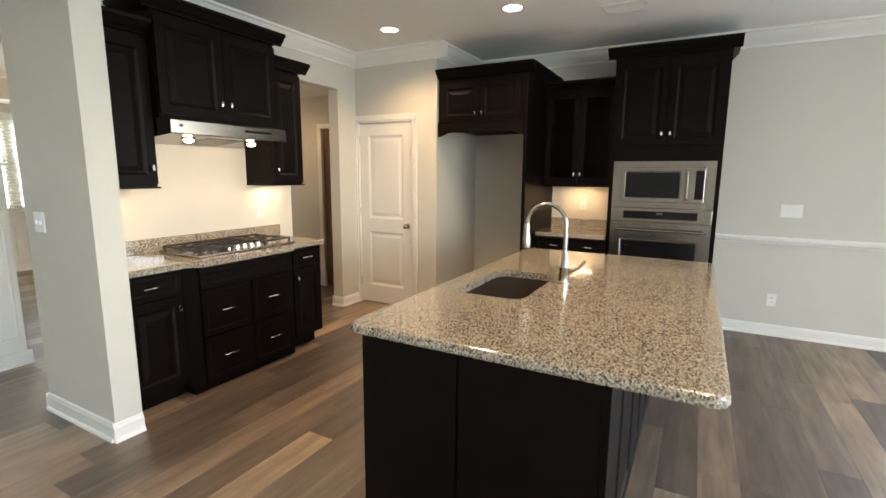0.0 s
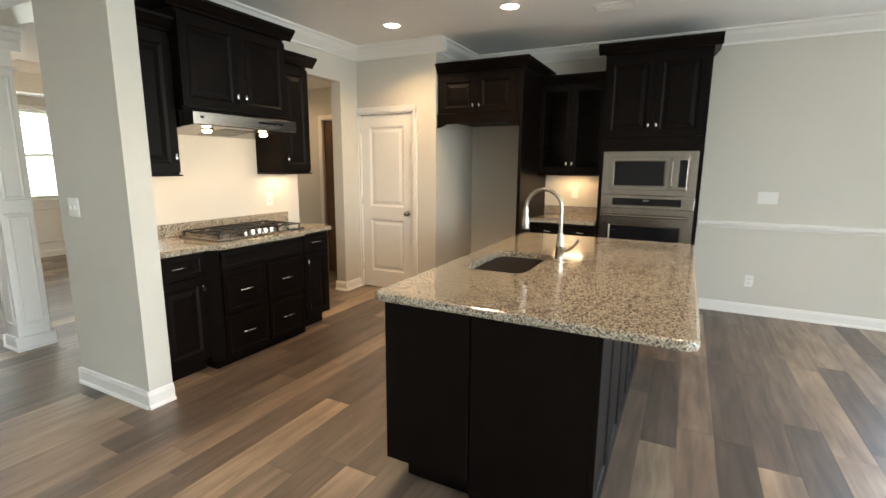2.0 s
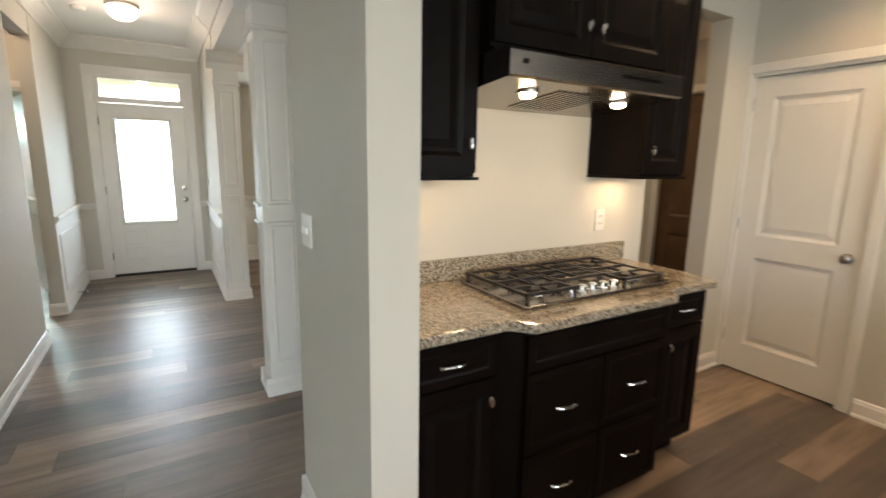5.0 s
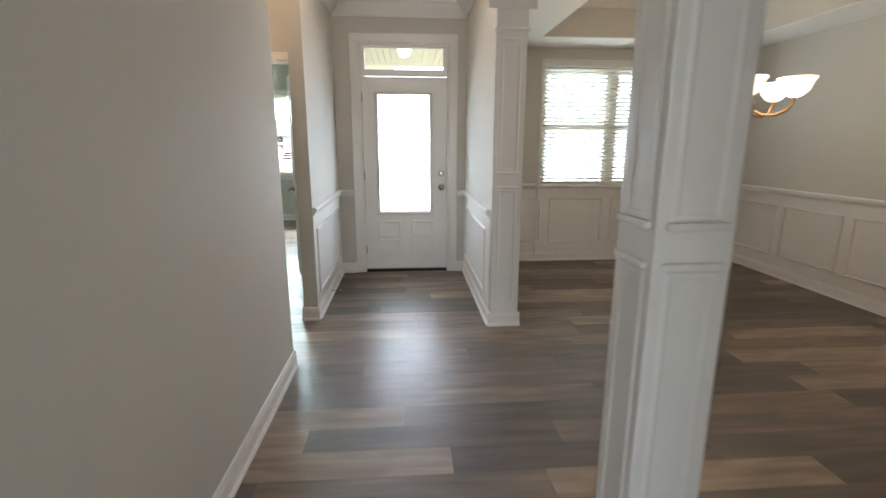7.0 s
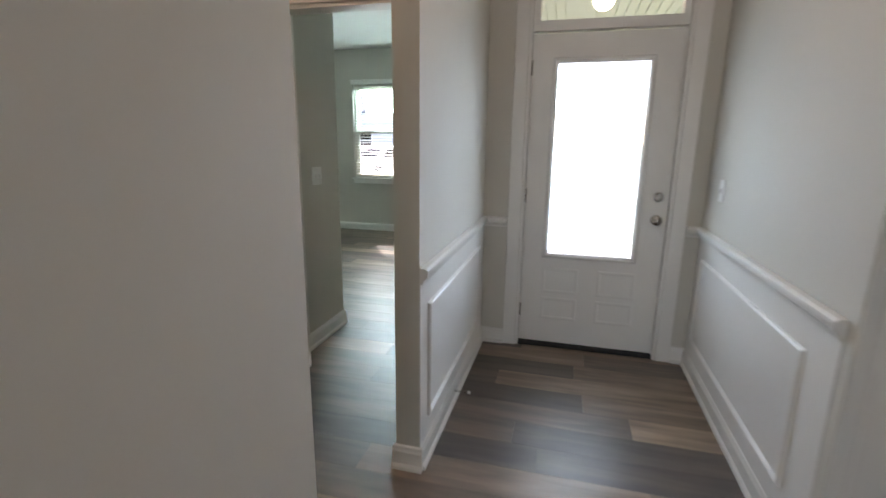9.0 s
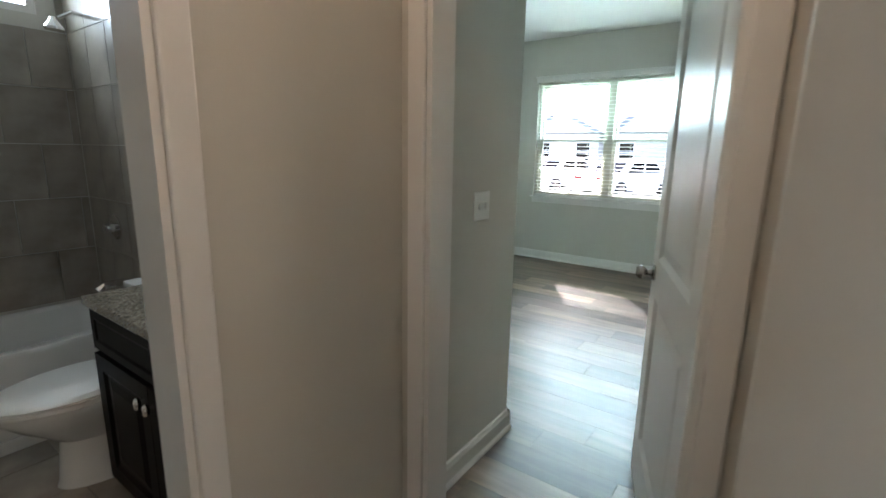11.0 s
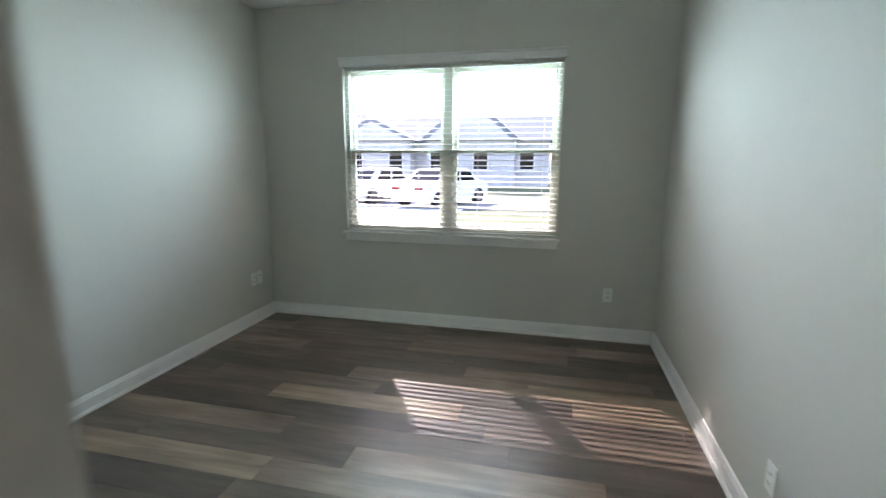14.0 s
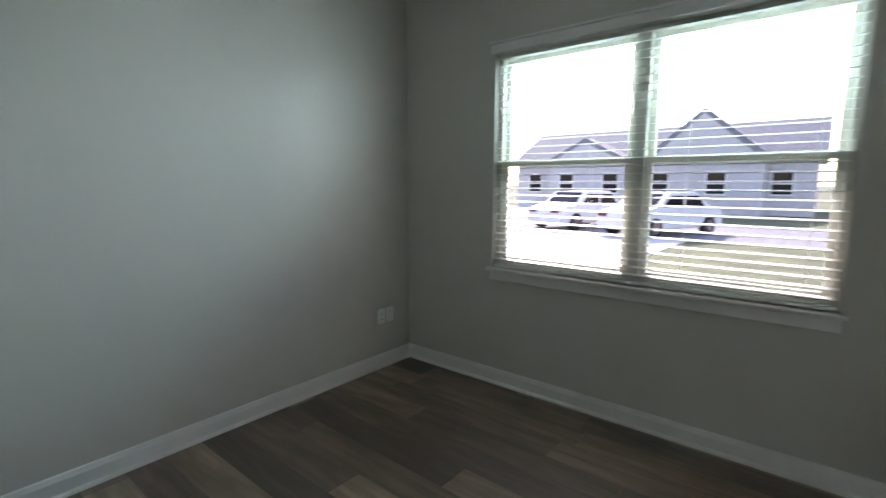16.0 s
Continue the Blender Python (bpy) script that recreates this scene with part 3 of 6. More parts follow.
skirting(((0, -0.62), (0, 2.955), (1, 0)), ((-0.12, 2.955), (0.015, 2.955), (0, 1)), ((-0.115, 3.765), (0.02, 3.765), (0, -1)), ((0.005, 3.765), (0.005, 5.2), (1, 0)),
         ((-0.1, 3.765), (-0.1, 4.39), (-1, 0)), ((-1.06, 3.765), (-1.06, 4.39), (1, 0)),
         ((1.35, 3.55), (1.35, 5.2), (-1, 0)), ((1.335, 3.55), (1.585, 3.55), (0, -1)), ((1.57, 3.55), (1.57, 5.6), (1, 0)),
         ((0.005, 5.2), (0.17, 5.2), (0, -1)), ((1.26, 5.2), (1.35, 5.2), (0, -1)),
         ((1.305, -0.49), (1.305, 0.27), (-1, 0)), ((1.29, -0.49), (1.45, -0.49), (0, -1)), ((1.29, 0.27), (1.45, 0.27), (0, 1)),
         ((4.0, 0.2), (4.29, 0.2), (0, -1)), ((4.0, 0.185), (4.0, 0.345), (-1, 0)), ((4.29, -0.83), (4.29, -0.615), (-1, 0)), ((4.275, -0.83), (KB, -0.83), (0, -1)), ((KB, -1.74), (KB, -0.83), (-1, 0)), ((KB, -8), (KB, -3.38), (-1, 0)),
         ((-1.08, 4.52), (-1.08, 5.23), (1, 0)), ((-3.53, 5.215), (-1.065, 5.215), (0, 1)), ((-3.53, 5.215), (-3.53, 8.97), (1, 0)), ((-3.53, 8.97), (-0.1, 8.97), (0, -1)), ((-0.1, 4.5), (-0.1, 8.97), (-1, 0)),
         ((1.57, 5.6), (4.65, 5.6), (0, -1)), ((4.65, 1.77), (4.65, 5.6), (-1, 0)), ((3.26, 1.65), (4.65, 1.65), (0, -1)), ((4.65, 1.12), (4.65, 1.65), (-1, 0)))
RZ = 0.865
FZ = 0.838
rails(FZ, ((0.005, 3.765), (0.005, 5.2), (1, 0)), ((1.35, 3.6), (1.35, 5.2), (-1, 0)), ((0.005, 5.2), (0.165, 5.2), (0, -1)), ((1.265, 5.2), (1.35, 5.2), (0, -1)))
rails(RZ, ((KB, -8), (KB, -3.38), (-1, 0)), ((1.57, 5.6), (DW[0] - 0.06, 5.6), (0, -1)), ((DW[1] + 0.06, 5.6), (4.65, 5.6), (0, -1)), ((4.65, 1.77), (4.65, 5.6), (-1, 0)), ((1.57, 3.55), (1.57, 5.6), (1, 0)))
wainscot("wainscot_foyer_left", "+x", 0.005, 3.765, 1.435, [(0.1, 1.3, 0.2, 0.73)], FZ)
wainscot("wainscot_foyer_right", "-x", 1.35, 5.2, 1.6, [(0.12, 1.42, 0.2, 0.73)], FZ)
wainscot("wainscot_dining_front", "-y", 1.57, 5.6, 3.08, [(0.09 + i * 0.75, 0.09 + i * 0.75 + 0.65, 0.22, 0.76) for i in range(4)], RZ)
wainscot("wainscot_dining_right", "-x", 4.65, 5.6, 3.83, [(0.1 + i * 0.78, 0.1 + i * 0.78 + 0.68, 0.22, 0.76) for i in range(4)], RZ)

casing("trim_front_door", "-y", 0.255, 5.2, 0.92, 2.37, 0.085)
jamb("trim_front_jamb", "-y", 0.255, 5.2, 0.92, 2.37, 0.12)
casing("trim_bath_door", "+x", -1.06, 2.91, 0.79, 2.06, 0.065)
jamb("trim_bath_jamb", "+x", -1.06, 2.91, 0.79, 2.06, 0.12)
casing("trim_bedroom_door", "-y", -0.965, 4.39, 0.78, 2.06, 0.06)
jamb("trim_bedroom_jamb", "-y", -0.965, 4.39, 0.78, 2.06, 0.11)
casing("trim_pantry_door", "-x", 4.29, 0.185, 0.73, 2.04, 0.06)
jamb("trim_pantry_jamb", "-x", 4.29, 0.185, 0.73, 2.04, 0.11)
casing("trim_passage_door", "-x", 4.65, 1.05, 0.65, 2.03, 0.06)


# ---- doors ----
def hinge(parent, x, y, z, face):
    bm = cyl(bmesh.new(), (0, -0.006, 0), 0.007, 0.007, 0.09, "z", 10)
    box(bm, -0.02, -0.004, -0.045, 0.0, 0.0, 0.045)
    bmesh.ops.transform(bm, matrix=facing(face, x, y, z), verts=bm.verts)
    part("hinge", bm, SATIN, parent, "satin nickel hinge")


def two_panel(name, label, face, x, y, w, h, t=0.035, knob_right=True, category="door", both=False):
    d = thing(name, label, category, (x, y, 0), kind="structure")
    m = facing(face, x, y, 0.012)
    s = 0.115
    pans = [(s, w - s, 0.2, 0.82), (s, w - s, 0.97, h - 0.13)]
    leaf = part("door_leaf", panelled(m, w, h, t, pans, 0.012, 0.022, 0.007), WHITE, d)
    if both:
        m2 = facing(face, x, y, 0.012) @ Matrix.Translation((w, 0.0, 0)) @ Matrix.Rotation(math.pi, 4, "Z")
        part("door_leaf", panelled(m2, w, h, 0.004, pans, 0.0035, 0.02), WHITE, d)
    u = w - 0.06 if knob_right else 0.06
    knob_round(m @ Matrix.Translation((u, -t, 0.905)), leaf)
    if both:
        knob_round(m @ Matrix.Translation((u, 0.004, 0.905)) @ Matrix.Rotation(math.pi, 4, "Z"), leaf)
    return d, m


pd, pm = two_panel("door_pantry", "closed white two-panel pantry door with a round nickel knob", "-x", 4.345, 0.165, 0.69, 2.005)
for z in (0.25, 1.05, 1.85):
    hinge(pd, 4.308, 0.172, z, "-x")
bd, bm_ = two_panel("door_bedroom", "open white two-panel bedroom door with round nickel knob", "-y", -1.005, 4.545, 0.80, 2.02, 0.035, False, both=True)
# swing the bedroom door open about its hinge side
hx, hy, swing = -0.203, 4.53, radians(-71)
bd.matrix_basis = Matrix.Translation((hx, hy, 0)) @ Matrix.Rotation(swing, 4, "Z") @ Matrix.Translation((-1.005 - hx, 4.545 - hy, 0))
od = thing("door_passage", "brown stained wooden door standing closed in the passage", "door", (4.7, 1.04, 0), kind="structure")
part("door_leaf", panelled(facing("-x", 4.72, 1.05, 0.01), 0.65, 2.01, 0.04, [(0.1, 0.55, 0.2, 0.85), (0.1, 0.55, 1.0, 1.88)], 0.01, 0.02), BROWNDOOR, od)


def front_door():
    d = thing("door_front", "white front door with a large bright glass lite and two small panels", "door", (0.275, 5.27, 0), kind="structure")
    m = facing("-y", 0.275, 5.29, 0.025)
    w, h, t = 0.88, 2.02, 0.045
    leaf = part("door_leaf", panelled(m, w, h, t, [(0.16, 0.70, 0.635, 1.855)], pierced=True), WHITE, d)
    part("lite_frame", frame_bars(m @ Matrix.Translation((0.13, -t, 0.605)), 0.6, 1.28, 0.035, 0.016), WHITE, leaf)
    part("glass_pane", box(bmesh.new(), 0.435, 5.268, 0.66, 0.975, 5.272, 1.88), GLASS, d).visible_shadow = False
    for u in (0.14, 0.5):
        for v, hh in ((0.17, 0.16), (0.36, 0.18)):
            part("panel_moulding", frame_bars(m @ Matrix.Translation((u, -t, v)), 0.24, hh, 0.024, 0.003), WHITE, leaf)
    me = bpy.data.meshes.new("blind_slat")
    bm = box(bmesh.new(), 0.0, -0.006, -0.0006, 0.53, 0.006, 0.0006)
    bm.to_mesh(me)
    bm.free()
    me.materials.append(BLIND)
    for i in range(80):
        s = new("blind_slat", me)
        s.parent = d
        s.location = (0.44 - 0.275, 5.298 - 5.27, 0.675 + i * 0.015)
        s.rotation_euler = (radians(12), 0, 0)
    knob_round(m @ Matrix.Translation((w - 0.06, -t, 0.9)), leaf, 0.028)
    bm = lathe(bmesh.new(), (0, 0, 0), [(0.03, 0), (0.03, 0.012), (0.02, 0.02), (0.001, 0.021)], 20)
    box(bm, -0.004, -0.016, 0.02, 0.004, 0.016, 0.034)
    bmesh.ops.transform(bm, matrix=m @ Matrix.Translation((w - 0.06, -t, 1.045)) @ Matrix.Rotation(radians(90), 4, "X"), verts=bm.verts)
    part("deadbolt", bm, SATIN, leaf, "satin nickel deadbolt turn")
    for z in (0.25, 1.05, 1.85):
        hinge(d, 0.275, 5.245, z, "-y")
    for r in ((0.2735, 5.2915, 0.025, 0.293, 5.312, 2.0595), (1.137, 5.2915, 0.025, 1.1565, 5.312, 2.0595), (0.2935, 5.2915, 2.02, 1.1365, 5.312, 2.0595)):
        part("stop_strip", box(bmesh.new(), *r), WHITE, d)
    part("threshold", box(bmesh.new(), 0.274, 5.202, 0, 1.156, 5.34, 0.022, bevel=0.004), RUBBER, d, "dark threshold strip")
    tr = thing("window_transom", "clear transom window over the front door", "window", (0.275, 5.25, 2.06), kind="structure")
    part("window_frame", panelled(facing("-y", 0.275, 5.28, 2.06), 0.88, 0.29, 0.06, [(0.04, 0.84, 0.06, 0.265)], pierced=True), WHITE, tr)
    part("pane", box(bmesh.new(), 0.316, 5.25, 2.12, 1.114, 5.254, 2.325), GLASS, tr).visible_shadow = False


front_door()
# spring door stop on the foyer skirting
ds = thing("door_stop", "small spring door stop on the baseboard", "door stop", (0.02, 4.35, 0.06))
part("spring", tube(bmesh.new(), [(0.02 + 0.075 * t / 40, 4.35 + 0.006 * math.cos(t * 1.6), 0.06 + 0.006 * math.sin(t * 1.6)) for t in range(41)], 0.0015, 5), SATIN, ds)
part("tip", cyl(bmesh.new(), (0.101, 4.35, 0.06), 0.008, 0.008, 0.014, "x", 12), PLASTIC, ds)


# ---- windows ----
def window(name, x0, x1, z0, z1, y, out, label, mull=0.075):
    """A pair of sash windows in a wall opening; the room lies towards -y, the wall is out deep."""
    w = thing(name, label, "window", (x0, y, z0), kind="structure")
    yo = y + out - 0.05
    mid = (x0 + x1) / 2
    part("window_frame", boxes((x0, yo - 0.03, z0, x0 + 0.035, yo + 0.05, z1), (x1 - 0.035, yo - 0.03, z0, x1, yo + 0.05, z1), (x0 + 0.035, yo - 0.03, z0, x1 - 0.035, yo + 0.05, z0 + 0.035), (x0 + 0.035, yo - 0.03, z1 - 0.035, x1 - 0.035, yo + 0.05, z1), bevel=0.003), VINYLWIN, w)
    part("mullion", box(bmesh.new(), mid - mull / 2, yo - 0.035, z0 + 0.036, mid + mull / 2, yo + 0.05, z1 - 0.036, bevel=0.004), VINYLWIN, w)
    zm = (z0 + z1) / 2
    for a, b in ((x0 + 0.036, mid - mull / 2 - 0.001), (mid + mull / 2 + 0.001, x1 - 0.036)):
        for k, (c, d, yy) in enumerate(((z0 + 0.036, zm + 0.02, yo - 0.02), (zm - 0.02, z1 - 0.036, yo + 0.012))):
            s = part("sash", panelled(facing("-y", a, yy + 0.026, c), b - a, d - c, 0.026, [(0.035, b - a - 0.035, 0.04, d - c - 0.04)], pierced=True), VINYLWIN, w)
            part("pane", box(bmesh.new(), a + 0.034, yy + 0.011, c + 0.039, b - 0.034, yy + 0.014, d - 0.039), GLASS, s).visible_shadow = False
    # drywall return lined in white, stool, apron and head trim
    part("window_sill", box(bmesh.new(), x0 - 0.03, y - 0.045, z0 - 0.02, x1 + 0.03, yo - 0.031, z0 + 0.0, bevel=0.005), WHITE, w)
    part("apron", box(bmesh.new(), x0 - 0.01, y - 0.018, z0 - 0.085, x1 + 0.01, y, z0 - 0.021, bevel=0.004), WHITE, w)
    return w


def blind(name, x0, x1, z0, z1, y, label, n, tilt):
    """A faux-wood blind, lowered: head rail, slats, cords, bottom rail."""
    b = thing(name, label, "window blind", (x0, y, z1))
    part("head_rail", boxes((x0 - 0.025, y - 0.055, z1 - 0.005, x1 + 0.025, y + 0.02, z1 + 0.052), (x0 - 0.035, y - 0.065, z1 + 0.053, x1 + 0.035, y + 0.02, z1 + 0.068), bevel=0.004), WHITE, b)
    me = None
    w = x1 - x0 - 0.012
    for i in range(n):
        z = z0 + 0.035 + (z1 - z0 - 0.05) * (i + 0.5) / n
        if me is None:
            bm = bmesh.new()
            rows = []
            for k in range(5):
                u = -0.023 + 0.046 * k / 4
                rows.append((u, 0.0025 * (1 - (u / 0.023) ** 2)))
            prof = [(u, h + 0.0013) for u, h in rows] + [(u, h - 0.0013) for u, h in rows[::-1]]
            va = [bm.verts.new((0, u, h)) for u, h in prof]
            vb = [bm.verts.new((w, u, h)) for u, h in prof]
            for k in range(len(prof)):
                bm.faces.new((va[k], va[(k + 1) % len(prof)], vb[(k + 1) % len(prof)], vb[k]))
            bm.faces.new(va[::-1])
            bm.faces.new(vb)
            bmesh.ops.recalc_face_normals(bm, faces=bm.faces)
            me = bpy.data.meshes.new("slat")
            bm.to_mesh(me)
            bm.free()
            me.materials.append(BLIND)
        s = new("slat", me)
        s.parent = b
        s.location = (0.006, 0, z - z1)
        s.rotation_euler = (radians(tilt), 0, 0)
    part("bottom_rail", box(bmesh.new(), x0 + 0.006, y - 0.024, z0 + 0.004, x1 - 0.006, y + 0.024, z0 + 0.02, bevel=0.003), BLIND, b)
    for f in (0.07, 0.36, 0.64, 0.93):
        for yy in (-0.024, 0.024):
            part("cord", cyl(bmesh.new(), (x0 + f * (x1 - x0), y + yy, (z0 + z1) / 2), 0.0011, 0.0011, z1 - z0 - 0.02, "z", 5), BLIND, b)
    return b


window("window_bedroom", *BW, 8.97, 0.13, "bright twin sash window with almond vinyl frames")
blind("window_blind", BW[0] + 0.005, BW[1] - 0.005, BW[2] + 0.002, BW[3] - 0.005, 9.0, "white faux-wood blind lowered with its slats open", 31, 6)
window("window_dining", *DW, 5.6, 0.13, "bright twin sash window in the dining room")
blind("window_blind", DW[0] + 0.005, DW[1] - 0.005, DW[2] + 0.002, DW[3] - 0.005, 5.63, "white faux-wood blind lowered over the dining window", 30, -30)
casing("trim_dining_window", "-y", DW[0], 5.6, DW[1] - DW[0], DW[3], 0.03)
# living-room windows behind the walk
for nm, r in (("window_living", (-3.7, 1.3, 0.4, 2.5)),):
    w = thing(nm, "wide bank of white framed living room windows", "window", (r[0], -8.06, r[2]), kind="structure")
    for i in range(4):
        a = r[0] + i * 1.25
        part("window_frame", panelled(facing("+y", a + 1.25, -8.06, r[2]), 1.25, r[3] - r[2], 0.05, [(0.06, 1.19, 0.06, 1.0), (0.06, 1.19, 1.06, r[3] - r[2] - 0.06)], pierced=True), WHITE, w)
w = thing("window_patio", "white framed patio window of the breakfast nook", "window", (KB, -7.2, 0.3), kind="structure")
part("window_frame", panelled(facing("-x", KB + 0.08, -5.4, 0.3), 1.8, 2.1, 0.05, [(0.06, 0.87, 0.06, 2.04), (0.93, 1.74, 0.06, 2.04)], pierced=True), WHITE, w)
bw = thing("window_bath", "small high bright bathroom window with white frame", "window", (-3.56, 3.5, 2.06), kind="structure")
part("window_frame", panelled(facing("+x", -3.56, 3.5, 2.06), 0.7, 0.4, 0.05, [(0.04, 0.66, 0.04, 0.36)], pierced=True), WHITE, bw)


# ---- columns ----
def column(name, x0, y0, x1, y1, label, faces, top=2.43):
    c = thing(name, label, "column", ((x0 + x1) / 2, (y0 + y1) / 2, 0))
    part("shaft", box(bmesh.new(), x0, y0, 0, x1, y1, top, bevel=0.003), WHITE, c)
    def collar(nm, z, prof):
        bm = bmesh.new()
        o = max(d for d, _ in prof)
        for face in faces:
            if face == "-y":
                run(bm, (x0 - o, y0), (x1 + o, y0), (0, -1), prof, z)
            if face == "+y":
                run(bm, (x0 - o, y1), (x1 + o, y1), (0, 1), prof, z)
            if face == "-x":
                run(bm, (x0, y0), (x0, y1), (-1, 0), prof, z)
            if face == "+x":
                run(bm, (x1, y0), (x1, y1), (1, 0), prof, z)
        part(nm, bm, WHITE, c)
    if name == "column":
        collar("base", 0, BASE)
    cap = [(0, 0), (0.01, 0), (0.012, 0.03), (0.012, 0.06), (0.03, 0.085), (0.045, 0.12), (0.06, 0.128), (0.06, 0.16), (0, 0.16)]
    collar("capital", top - 0.16, cap)
    collar("necking", top - 0.3, [(0, 0), (0.012, 0), (0.018, 0.012), (0.012, 0.024), (0, 0.026)])
    led = [(0, 0), (0.008, 0), (0.018, 0.012), (0.022, 0.022), (0, 0.024)]
    for face in faces:
        if face in "-y+y":
            w, m = x1 - x0, facing(face, x0 if face == "-y" else x1, y0 if face == "-y" else y1, 0)
        else:
            w, m = y1 - y0, facing(face, x0 if face == "-x" else x1, y1 if face == "-x" else y0, 0)
        for z0, z1 in ((0.2, 1.055), (1.185, top - 0.34)):
            part("panel_moulding", frame_bars(m @ Matrix.Translation((0.035, 0, z0)), w - 0.07, z1 - z0, 0.022, 0.006), WHITE, c)
        for z in (1.06, 1.165):
            bm = bmesh.new()
            box(bm, 0.022, -0.02, z, w - 0.022, 0, z + 0.02, bevel=0.006)
            bmesh.ops.transform(bm, matrix=m, verts=bm.verts)
            part("ledge", bm, WHITE, c)
    return c


column("column", 1.352, 1.272, 1.562, 1.482, "square white painted column with framed panels and moulded base", ("-x", "-y", "+x", "+y"))
column("pilaster", 1.354, 3.544, 1.566, 3.552, "white panelled pilaster on the end of the foyer wall", ("-y",))


# ---- kitchen ----
def island():
    x0, x1, y0, y1, zt = 1.46, 3.5, -3.03, -2.1, 0.868
    c = thing("kitchen_island", "dark espresso kitchen island cabinet with panelled ends", "kitchen island", ((x0 + x1) / 2, (y0 + y1) / 2, 0))
    part("toe_kick", box(bmesh.new(), x0 + 0.06, y0 + 0.02, 0, x1 - 0.06, y1 - 0.08, 0.1), DARK, c)
    part("body", box(bmesh.new(), x0 + 0.02, y0 + 0.02, 0.1, x1 - 0.02, y1 - 0.02, zt), DARK, c)
    # end panels towards the living room
    w = y1 - y0
    for a, b in ((0.0, 0.445 * w), (0.455 * w, w)):
        part("end_panel", panelled(facing("-x", x0 + 0.02, y1 - a, 0.1 if a == 0 else 0.0), b - a, zt - (0.1 if a == 0 else 0.0), 0.02, []), DARK, c)
    part("corner_post", box(bmesh.new(), x0 - 0.002, y0 - 0.006, 0, x0 + 0.075, y0 + 0.019, zt, bevel=0.003), DARK, c)
    n = 5
    for i in range(n):
        a = x0 + 0.08 + i * (x1 - x0 - 0.08) / n
        part("back_panel", panelled(facing("-y", a, y0 + 0.02, 0.02), (x1 - x0 - 0.08) / n - 0.006, zt - 0.02, 0.018, [(0.06, (x1 - x0 - 0.08) / n - 0.066, 0.08, zt - 0.1)], 0.008, 0.015), DARK, c)
    for i in range(4):
        a = x1 - 0.02 - i * 0.5
        cab_door(c, "+y", a, y1 - 0.02, 0.12, 0.48, 0.56)
        drawer_front(c, "+y", a, y1 - 0.02, 0.7, 0.48, 0.15)
    return c


def outline_slab(bm, loop, z0, z1, hole=None, r=0.012):
    """A slab from a plan outline, with a rounded upper and lower edge and an optional hole."""
    def ringz(pts, z, inset):
        out = []
        n = len(pts)
        for i, p in enumerate(pts):
            a, b = Vector(pts[i - 1]), Vector(pts[(i + 1) % n])
            p = Vector(p)
            d1, d2 = (p - a).normalized(), (b - p).normalized()
            nrm = Vector((-(d1.y + d2.y), d1.x + d2.x)).normalized()
            k = inset / max(0.5, nrm.dot(Vector((-d1.y, d1.x))))
            q = p + nrm * k
            out.append(bm.verts.new((q.x, q.y, z)))
        return out
    levels = [(z0, r), (z0 + r * 0.3, r * 0.3), (z0 + r, 0), (z1 - r, 0), (z1 - r * 0.3, r * 0.3), (z1, r)]
    rings = [ringz(loop, z, i) for z, i in levels]
    for a, b in zip(rings, rings[1:]):
        for i in range(len(a)):
            bm.faces.new((a[i], a[(i + 1) % len(a)], b[(i + 1) % len(a)], b[i]))
    caps = [(rings[0], z0), (rings[-1], z1)]
    if hole is None:
        bm.faces.new(rings[0][::-1])
        bm.faces.new(rings[-1])
    else:
        hr = [[bm.verts.new((x, y, z)) for x, y in hole] for z in (z0, z1)]
        n = len(hole)
        for i in range(n):
            bm.faces.new((hr[0][i], hr[1][i], hr[1][(i + 1) % n], hr[0][(i + 1) % n]))
        for (ring, z), h in zip(caps, hr):
            es = [bm.edges.get((ring[i], ring[(i + 1) % len(ring)])) for i in range(len(ring))] + [bm.edges.get((h[i], h[(i + 1) % n])) for i in range(n)]
            bmesh.ops.triangle_fill(bm, edges=es, use_beauty=True)
    bmesh.ops.recalc_face_normals(bm, faces=bm.faces)
    return bm


def rounded(x0, y0, x1, y1, r, n=6):
    pts = []
    for cx, cy, a0 in ((x1 - r, y1 - r, 0), (x0 + r, y1 - r, 90), (x0 + r, y0 + r, 180), (x1 - r, y0 + r, 270)):
        for k in range(n + 1):
            a = radians(a0 + 90 * k / n)
            pts.append((cx + r * math.cos(a), cy + r * math.sin(a)))
    return pts


SINK = (2.06, -2.54, 2.68, -2.19)
island()
solid("island_countertop", outline_slab(bmesh.new(), rounded(1.415, -3.335, 3.6, -2.055, 0.05), 0.87, 0.91, rounded(*SINK, 0.07)), GRANITE, "speckled beige granite countertop on the kitchen island", "countertop")


